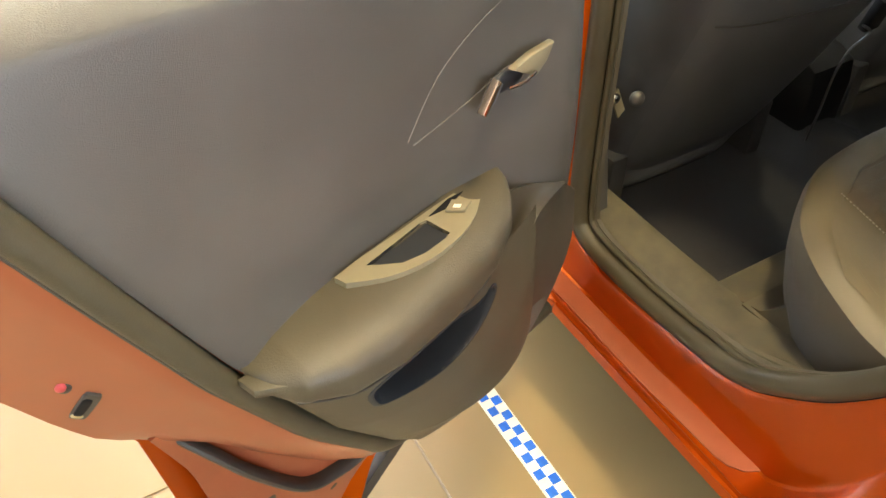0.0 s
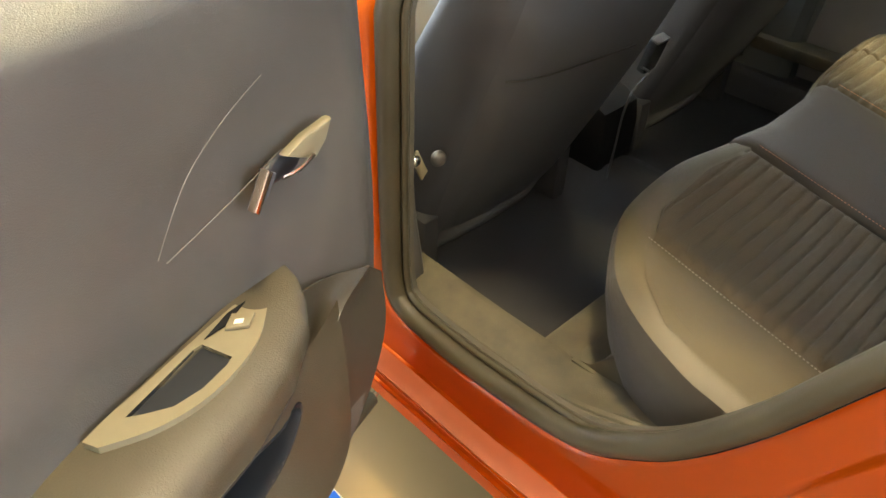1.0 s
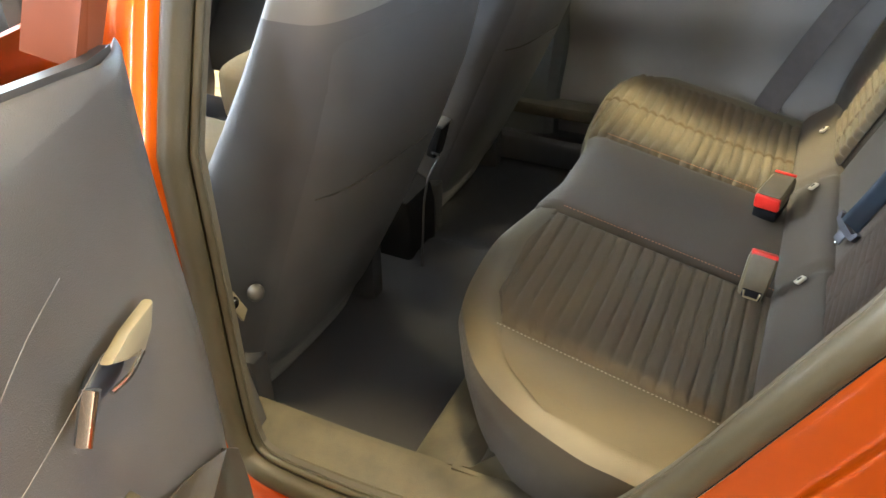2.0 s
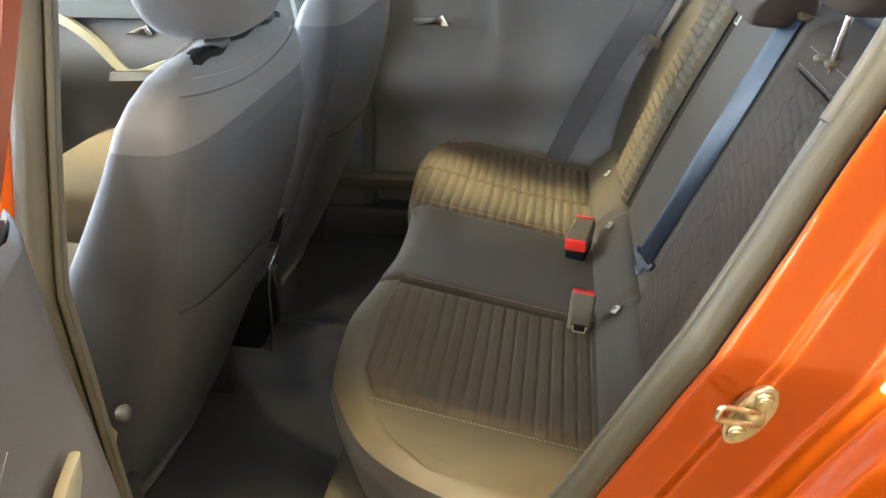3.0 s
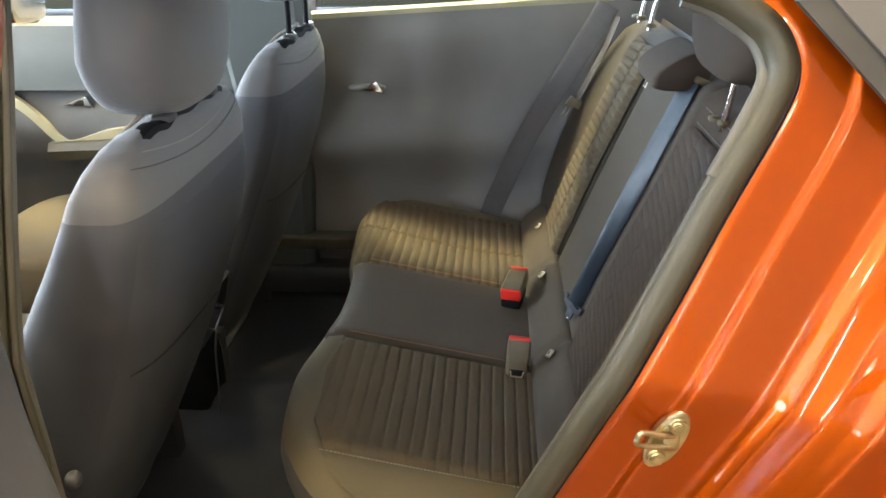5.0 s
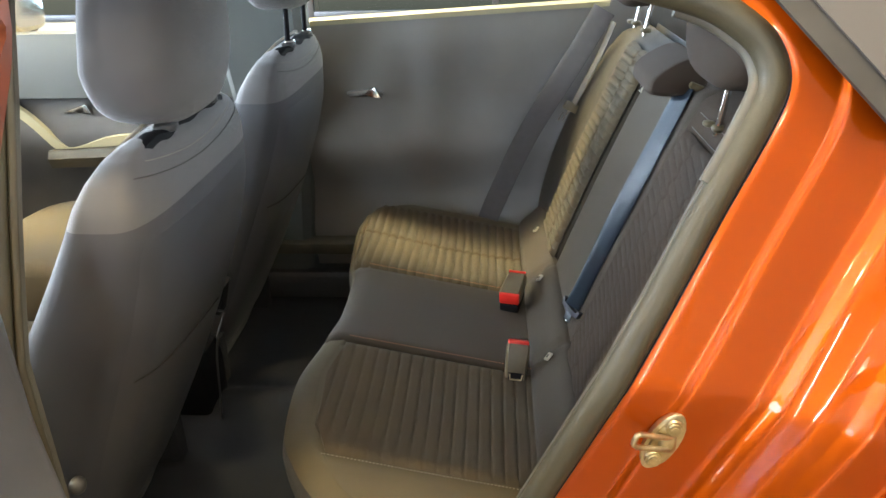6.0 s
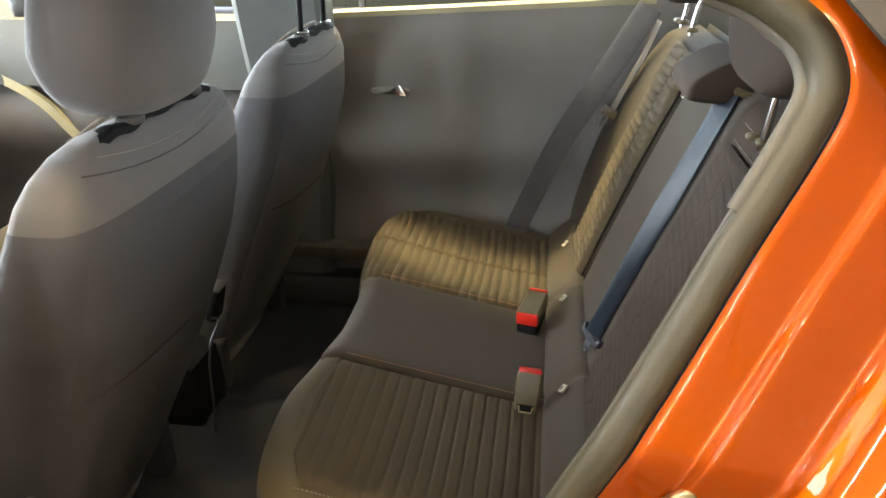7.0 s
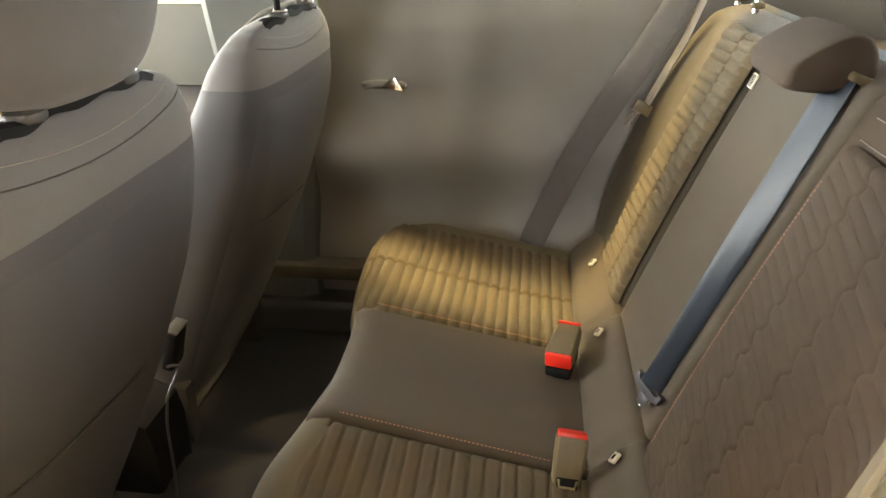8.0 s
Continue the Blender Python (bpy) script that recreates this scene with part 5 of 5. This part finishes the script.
    for y, k in ((0.700, 0.80), (0.701, 0.88), (0.704, 0.94), (0.709, 0.975), (0.717, 1.0), (0.76, 1.0), (0.80, 1.0), (0.83, 1.0), (0.860, 1.0), (0.868, 0.975), (0.873, 0.94), (0.876, 0.88), (0.877, 0.80)):
        rings.append([(1.036 + (x - 1.036) * k, y, 1.128 + (z - 1.128) * k) for x, z in hook])
    part("pad", loft(rings), REST_CLOTH, mid, angle=60)
    # back shell, closing the luggage side
    part("back_shell", prism([(0.95, 0.50), (1.13, 0.98), (1.165, 1.10), (1.145, 1.112), (0.975, 0.60)], 0.165, 1.445, "y", 0.008), TRIM2, bench)
    return bl, bc, br


def buckle(at, m, flipped):
    """A seat belt buckle: tapered body with a red button, on a short stalk."""
    b = thing("seat_belt_buckle", "black belt buckle with red release button resting on the rear seat" if not flipped else "black belt buckle with a large red button on the rear seat", "seat belt buckle", group="rear belt buckles", at=at)
    def ring(z, w, t, o=0.0):
        return [(x * w, y * t + o, z) for x, y in ((-1, -0.6), (-0.8, -1), (0.8, -1), (1, -0.6), (1, 0.6), (0.8, 1), (-0.8, 1), (-1, 0.6))]
    part("buckle_body", loft([ring(-0.040, 0.017, 0.010), ring(-0.032, 0.0195, 0.0125), ring(0.024, 0.0215, 0.0135), ring(0.034, 0.0205, 0.0125)]), BUCKLE, b)
    part("release_button", box(-0.0195, -0.0115, 0.030, 0.0195, 0.0115, 0.040, 0.003), RED, b, "red push button")
    if flipped:
        part("far_edge", box(-0.017, -0.0146, -0.041, 0.017, -0.0110, -0.037, 0.001), RED, b)
        part("buckle_base", box(-0.0185, 0.0125, -0.020, 0.0185, 0.030, 0.041, 0.003), BLACK, b, "black buckle base")
        b.matrix_basis = Matrix.Translation(at) @ m
        return b
    part("tongue_slot", box(-0.014, -0.0145, -0.034, 0.014, -0.0120, -0.020, 0.001), BLACK, b)
    part("slot_rim", tube([(-0.012, -0.0145, -0.022), (-0.010, -0.0155, -0.032), (0.010, -0.0155, -0.032), (0.012, -0.0145, -0.022)], 0.0018, 6), BRASSY, b)
    part("stalk", box(-0.014, -0.004, -0.085, 0.014, 0.004, -0.036, 0.002), BELT, b)
    b.matrix_basis = Matrix.Translation(at) @ m
    return b


def webbing(name, pts, normals, width, parent, label="", mat=BELT):
    """A flat strap through points, its face along the normals."""
    P = smooth_path(pts, 8)
    W = smooth_path([(w, 0, 0) for w in width], 8)
    M = smooth_path(normals, 8)
    bm = bmesh.new()
    rows = []
    for i, p in enumerate(P):
        t = (P[min(i + 1, len(P) - 1)] - P[max(i - 1, 0)]).normalized()
        n = M[i].normalized()
        s = t.cross(n).normalized()
        wide = W[i].x
        ks = (-0.5, -0.46, -0.2, 0, 0.2, 0.46, 0.5)
        top = [bm.verts.new(p + s * (wide * k) + n * (0.0024 if abs(k) < 0.5 else 0.0016)) for k in ks]
        low = [bm.verts.new(p + s * (wide * k)) for k in reversed(ks)]
        rows.append(top + low)
    m = len(rows[0])
    for a, b in zip(rows, rows[1:]):
        for k in range(m):
            bm.faces.new((a[k], a[(k + 1) % m], b[(k + 1) % m], b[k]))
    bm.faces.new(rows[0])
    bm.faces.new(rows[-1])
    bmesh.ops.recalc_face_normals(bm, faces=bm.faces)
    return part(name, bm, mat, parent, label)


def belts(bl, bc, br):
    # middle belt over the backrest, turned on edge, ending in its parked tongue
    m = thing("seat_belt", "navy webbing seat belt hanging down the middle backrest", "seat belt", group="rear seat belts")
    face = Vector((-0.82, -0.47, 0.33))
    pts = [Vector(bc(min(1.03, max(0.652, y)), v)) + BACK_N * h for y, v, h in ((0.712, 0.940, 0.012), (0.706, 0.90, 0.013), (0.696, 0.76, 0.014), (0.690, 0.60, 0.015), (0.689, 0.44, 0.015), (0.688, 0.30, 0.015), (0.690, 0.185, 0.015))]
    webbing("webbing", pts, [face + Vector((-0.20 * k, 0.20 * k, 0)) for k in (0.6, 0.5, 0.3, -0.5, -1.3, -1.7, -1.8)], (0.047, 0.047, 0.046, 0.042, 0.036, 0.032, 0.034), m)
    e, w = pts[-1], (pts[-1] - pts[-2]).normalized()
    side = w.cross(face).normalized()
    fr = Matrix((( side.x, face.x, -w.x, e.x), (side.y, face.y, -w.y, e.y), (side.z, face.z, -w.z, e.z), (0, 0, 0, 1)))
    # dark metal tongue: a bar with a slot that the webbing runs through, and a short blade below it
    tg = part("tongue", prism([(-0.031, 0.006), (-0.028, -0.010), (-0.012, -0.014), (0.012, -0.014), (0.028, -0.010), (0.031, 0.006), (0.024, 0.006), (0.022, -0.003), (-0.022, -0.003), (-0.024, 0.006)], -0.004, 0.006, "y", 0.0015, m=fr), FRAMEM, m, "dark metal belt tongue")
    part("tongue_blade", box(-0.010, -0.001, -0.034, 0.010, 0.002, -0.012, 0.0008, m=fr), FRAMEM, tg)
    # brighter chrome piece put in for the glint on the blade
    part("blade_tip", box(-0.006, -0.0015, -0.040, 0.003, 0.0025, -0.033, 0.001, m=fr), CHROME, tg)
    part("belt_slot", box(-0.016, -0.036, -0.006, 0.016, 0.036, 0.006, 0.004, m=Matrix.Translation(Vector(bc(0.725, 0.955)) + BACK_N * 0.004) @ Matrix.Rotation(radians(21.8), 4, "Y")), BUCKLE, m)
    # far outer belt: one strand down the rear pillar, one up from the parked tongue
    r = thing("seat_belt", "grey-blue webbing seat belt along the far rear pillar", "seat belt", group="rear seat belts")
    webbing("webbing", [(1.000, 1.420, 1.150), (0.930, 1.420, 1.025), (0.806, 1.425, 0.810), (0.716, 1.430, 0.605), (0.690, 1.436, 0.530)], [Vector((-0.35, -1, 0.2))] * 5, [0.062] * 5, r, mat=BELT_GREY)
    webbing("webbing", [(1.025, 1.405, 1.120), (0.998, 1.405, 1.045), (0.965, 1.405, 0.975), (0.930, 1.405, 0.900)], [Vector((-0.8, -0.6, 0.2))] * 4, [0.020] * 4, r, mat=BELT_GREY)
    tg = part("tongue", prism([(-0.022, -0.010), (0.022, -0.010), (0.018, 0.014), (-0.018, 0.014)], -0.004, 0.004, "y", 0.002, m=Matrix.Translation((0.922, 1.402, 0.893)) @ Matrix.Rotation(radians(28), 4, "Y")), BUCKLE, r, "dark belt tongue")
    for k in (-0.007, 0.006):
        part("tongue_blade", tube([(0.908 + k, 1.398, 0.884), (0.894 + k, 1.398, 0.858)], 0.0022, 6), CHROME, tg)


# ---- front seats ----
def front_seat(cy, outer, label, lift):
    """outer: -1 where the door is on the low-y side. Built round y = 0."""
    s = thing("front_seat", label, "car seat", group="front seats", at=(0, cy, 0))
    def ring(z, x_back, half, depth, wrap):
        pts = []
        for k in range(44):
            a = 2 * math.pi * k / 44
            c, q = math.cos(a), math.sin(a)
            y = half * math.copysign(abs(q) ** 0.42, q)
            x = depth * 0.5 * math.copysign(abs(c) ** 0.46, c)
            x -= wrap * (abs(y) / half) ** 2.6
            pts.append((x_back - depth * 0.5 + x, y, z))
        return pts
    secs = [(0.29, -0.020, 0.195, 0.16, 0.01), (0.45, 0.058, 0.207, 0.22, 0.012), (0.58, 0.118, 0.220, 0.24, 0.012), (0.72, 0.176, 0.236, 0.235, 0.010), (0.86, 0.226, 0.249, 0.19, 0.006), (0.94, 0.246, 0.252, 0.16, 0.004),
            (1.00, 0.256, 0.252, 0.135, 0.003), (1.05, 0.257, 0.246, 0.11, 0.003), (1.08, 0.253, 0.232, 0.085, 0.004), (1.103, 0.248, 0.205, 0.062, 0.004), (1.114, 0.243, 0.176, 0.045, 0.003), (1.120, 0.236, 0.145, 0.028, 0.0)]
    rings = []
    for i in range(len(secs) - 1):
        for k in range(4):
            rings.append(ring(*[lerp(a, b, k / 4) for a, b in zip(secs[i], secs[i + 1])]))
    rings.append(ring(*secs[-1]))
    cut = next(i for i, r in enumerate(rings) if r[0][2] > 1.02)
    part("backrest", loft(rings[:cut + 1]), SEAT_SIDE, s, "dark cloth seat back", 70)
    part("yoke", loft(rings[cut:]), SEATBACK, s, "pale grey cloth yoke over the seat's shoulders", 70)
    # upper yoke seam and hard back panel
    def on_back(y, z, lift_off):
        i = max(k for k in range(len(secs)) if secs[k][0] <= z)
        j = min(i + 1, len(secs) - 1)
        t = (z - secs[i][0]) / max(1e-6, secs[j][0] - secs[i][0])
        xb, half, depth, wrap = (lerp(secs[i][q], secs[j][q], min(1, t)) for q in (1, 2, 3, 4))
        q = min(1.0, abs(y) / half)
        s2 = q ** (1 / 0.42)
        cc = math.sqrt(max(0, 1 - s2 * s2)) ** 0.46
        return Vector((xb - depth * 0.5 + depth * 0.5 * cc - wrap * q ** 2.6 + lift_off, y, z))
    part("yoke_seam", tube(smooth_path([on_back(y, 1.090 - 0.026 * math.cos(y / 0.22 * 1.5), 0.0008) for y in steps(-0.208, 0.208, 16)], 3), 0.0009, 5), RUBBER_DARK, s)
    part("shoulder_stitching", tube(smooth_path([on_back(y, 1.104 - 0.022 * math.cos(y / 0.19 * 1.5), 0.0006) for y in steps(-0.175, 0.175, 14)], 3), 0.0005, 5), STITCH_PALE, s)
    def hard(u, v):
        z = lerp(0.32, 1.030 + 0.016 * abs(2 * u - 1) ** 2, v)
        y = lerp(-1, 1, u) * (table(z, [q[0] for q in secs], [q[2] for q in secs]) - 0.0015)
        e = min(1, min(u, 1 - u, v, 1 - v) / 0.10)
        return tuple(on_back(y, z, 0.008 * e - 0.005 + 0.008 * math.sin(math.pi * v) * e))
    part("back_panel", surf(hard, steps(0, 1, 40), steps(0, 1, 40), 0.004), BACK_PANEL, s, "smooth grey seat back map pocket panel", 70)
    part("pocket_edge", tube(smooth_path([on_back(y, 0.775 - 0.10 * max(0.0, y + 0.25) ** 1.2, 0.0125) for y in steps(-0.215, 0.10, 12)], 4), 0.0016, 6), RUBBER_DARK, s)
    for y in (-0.083, 0.086):
        g = part("rod_guide", blob(0.238, y, 1.123, 0.016, 0.018, 0.007, 3.2, 16, 8), TRIM2, s)
        part("guide_collar", blob(0.240, y + 0.004, 1.130, 0.012, 0.015, 0.005, 2.6, 14, 6), CHROME, g)
        part("headrest_rod", tube([(0.236, y, 1.12), (0.240, y, 1.21 + lift)], 0.006, 10), BLACK, s, "dark headrest rod")
    ruffle = smooth_path([(0.226, -0.155, 1.110), (0.232, -0.125, 1.119), (0.236, -0.10, 1.117), (0.234, -0.06, 1.124), (0.237, -0.02, 1.121), (0.235, 0.03, 1.125), (0.237, 0.07, 1.120), (0.234, 0.11, 1.122), (0.226, 0.155, 1.110)], 5)
    part("guide_cover", sweep(ruffle, [(-0.014, -0.006), (0.014, -0.006), (0.012, 0.003), (0.004, 0.006), (-0.011, 0.004)]), BLACK, s, "black gathered cover strip under the headrest")
    part("shoulder_piping", tube(smooth_path([(0.185, -0.18, 1.095), (0.212, -0.10, 1.128), (0.216, 0.0, 1.132), (0.212, 0.10, 1.128), (0.185, 0.18, 1.095)], 6), 0.003, 6), STITCH_PALE, s)
    part("headrest", blob(0.232, -0.004, 1.262 + lift, 0.066, 0.164, 0.140, 4.2, 36, 28, lambda p: (p.x + 0.18 * p.z - 0.25 * p.y ** 2, p.y * (1 - 0.34 * max(0, -p.z - 0.35) ** 1.15 - 0.26 * max(0, p.z + 0.25)), p.z)), SEATBACK, s, "wide charcoal cloth headrest")
    # cushion with base
    part("seat_cushion", blob(-0.36, 0.0, 0.52, 0.30, 0.255, 0.10, 4.0, 30, 16, lambda p: (p.x, p.y, p.z + 0.25 * max(0, -p.x) + 0.30 * abs(p.y) ** 4 * (p.z > 0))), FABRIC, s, "cloth seat cushion")
    part("side_shield", box(-0.42, outer * 0.262 - 0.008, 0.40, 0.02, outer * 0.262 + 0.008, 0.52, 0.007), TRIM2, s)
    for y in (-0.20, 0.20):
        part("seat_rail", box(-0.52, y - 0.02, 0.285, 0.02, y + 0.02, 0.42, 0.006), CARPET, s)
    part("recliner_knob", blob(-0.035, outer * 0.255, 0.56, 0.035, 0.018, 0.035, 2.4, 18, 10), TRIM2, s)
    return s


def front_details():
    # belt anchor on the pillar side of the near front seat
    a = thing("belt_anchor", "small metal belt anchor bolted low by the front seat", "belt anchor", at=(0, 0, 0))
    part("anchor_strap", sweep(smooth_path([(0.072, 0.150, 0.628), (0.070, 0.158, 0.612), (0.067, 0.170, 0.590), (0.064, 0.180, 0.572)], 5), [(-0.010, -0.002), (0.010, -0.002), (0.010, 0.002), (-0.010, 0.002)], up=(0.9, 0, 0.4)), PLATE, a)
    part("anchor_bolt", blob(0.074, 0.150, 0.618, 0.009, 0.010, 0.010, 2.3, 14, 8), CHROME, a)
    part("anchor_cap", blob(0.062, 0.215, 0.590, 0.012, 0.014, 0.014, 2.3, 14, 8), TRIM2, a)
    # stalk of the front seat's buckle beside the console
    b = thing("buckle_stalk", "dark buckle stalk between front seat and console", "seat belt buckle", at=(0, 0, 0))
    part("buckle_body", box(-0.010, -0.022, -0.036, 0.010, 0.022, 0.036, 0.004, m=Matrix.Translation((0.112, 0.760, 0.634)) @ Matrix.Rotation(radians(14), 4, "Y")), BLACK, b)
    part("buckle_rim", box(-0.011, -0.023, -0.002, 0.011, 0.023, 0.002, 0.001, m=Matrix.Translation((0.122, 0.760, 0.672)) @ Matrix.Rotation(radians(14), 4, "Y")), TRIM2, b)
    part("stalk_wire", tube(smooth_path([(0.118, 0.718, 0.622), (0.118, 0.745, 0.606), (0.118, 0.748, 0.596), (0.112, 0.716, 0.570), (0.110, 0.708, 0.548), (0.100, 0.714, 0.50), (0.085, 0.735, 0.40), (0.075, 0.74, 0.30)], 6), 0.0026, 8), TRIM2, b)


# ---- placing ----
showroom()
floor_tape()
near_side()
cabin()
open_door()
BL, BC, BR = rear_bench()
buckle((0.757, 0.630, 0.563), Matrix.Rotation(radians(6), 4, "Y") @ Matrix.Rotation(radians(-22), 4, "X") @ Matrix.Scale(1.08, 4), False)
buckle((0.757, 0.915, 0.582), Matrix.Rotation(radians(-14), 4, "Z") @ Matrix.Rotation(radians(98), 4, "X") @ Matrix.Rotation(radians(180), 4, "Z") @ Matrix.Scale(1.2, 4), True)
belts(BL, BC, BR)
front_seat(0.445, -1, "charcoal cloth front seat with a dark smooth back panel", 0.0)
front_seat(1.155, 1, "charcoal cloth front seat with its headrest drawn up", 0.075)
front_details()

# floor tiles, one by one
TILE_S, GAP = 0.80, 0.004
_tm = box(GAP / 2, GAP / 2, -0.012, TILE_S - GAP / 2, TILE_S - GAP / 2, 0.0, 0.0012, 1)
_first = None
for i in range(-7, 8):
    for j in range(-6, 8):
        at = (-0.008 + i * TILE_S, -0.30 + j * TILE_S, 0)
        if _first is None:
            _first = finish("tile", _tm, TILE, bpy.data.objects["floor"])
            _first.location = at
        else:
            o = new("tile", _first.data)
            o.parent, o.location = bpy.data.objects["floor"], at
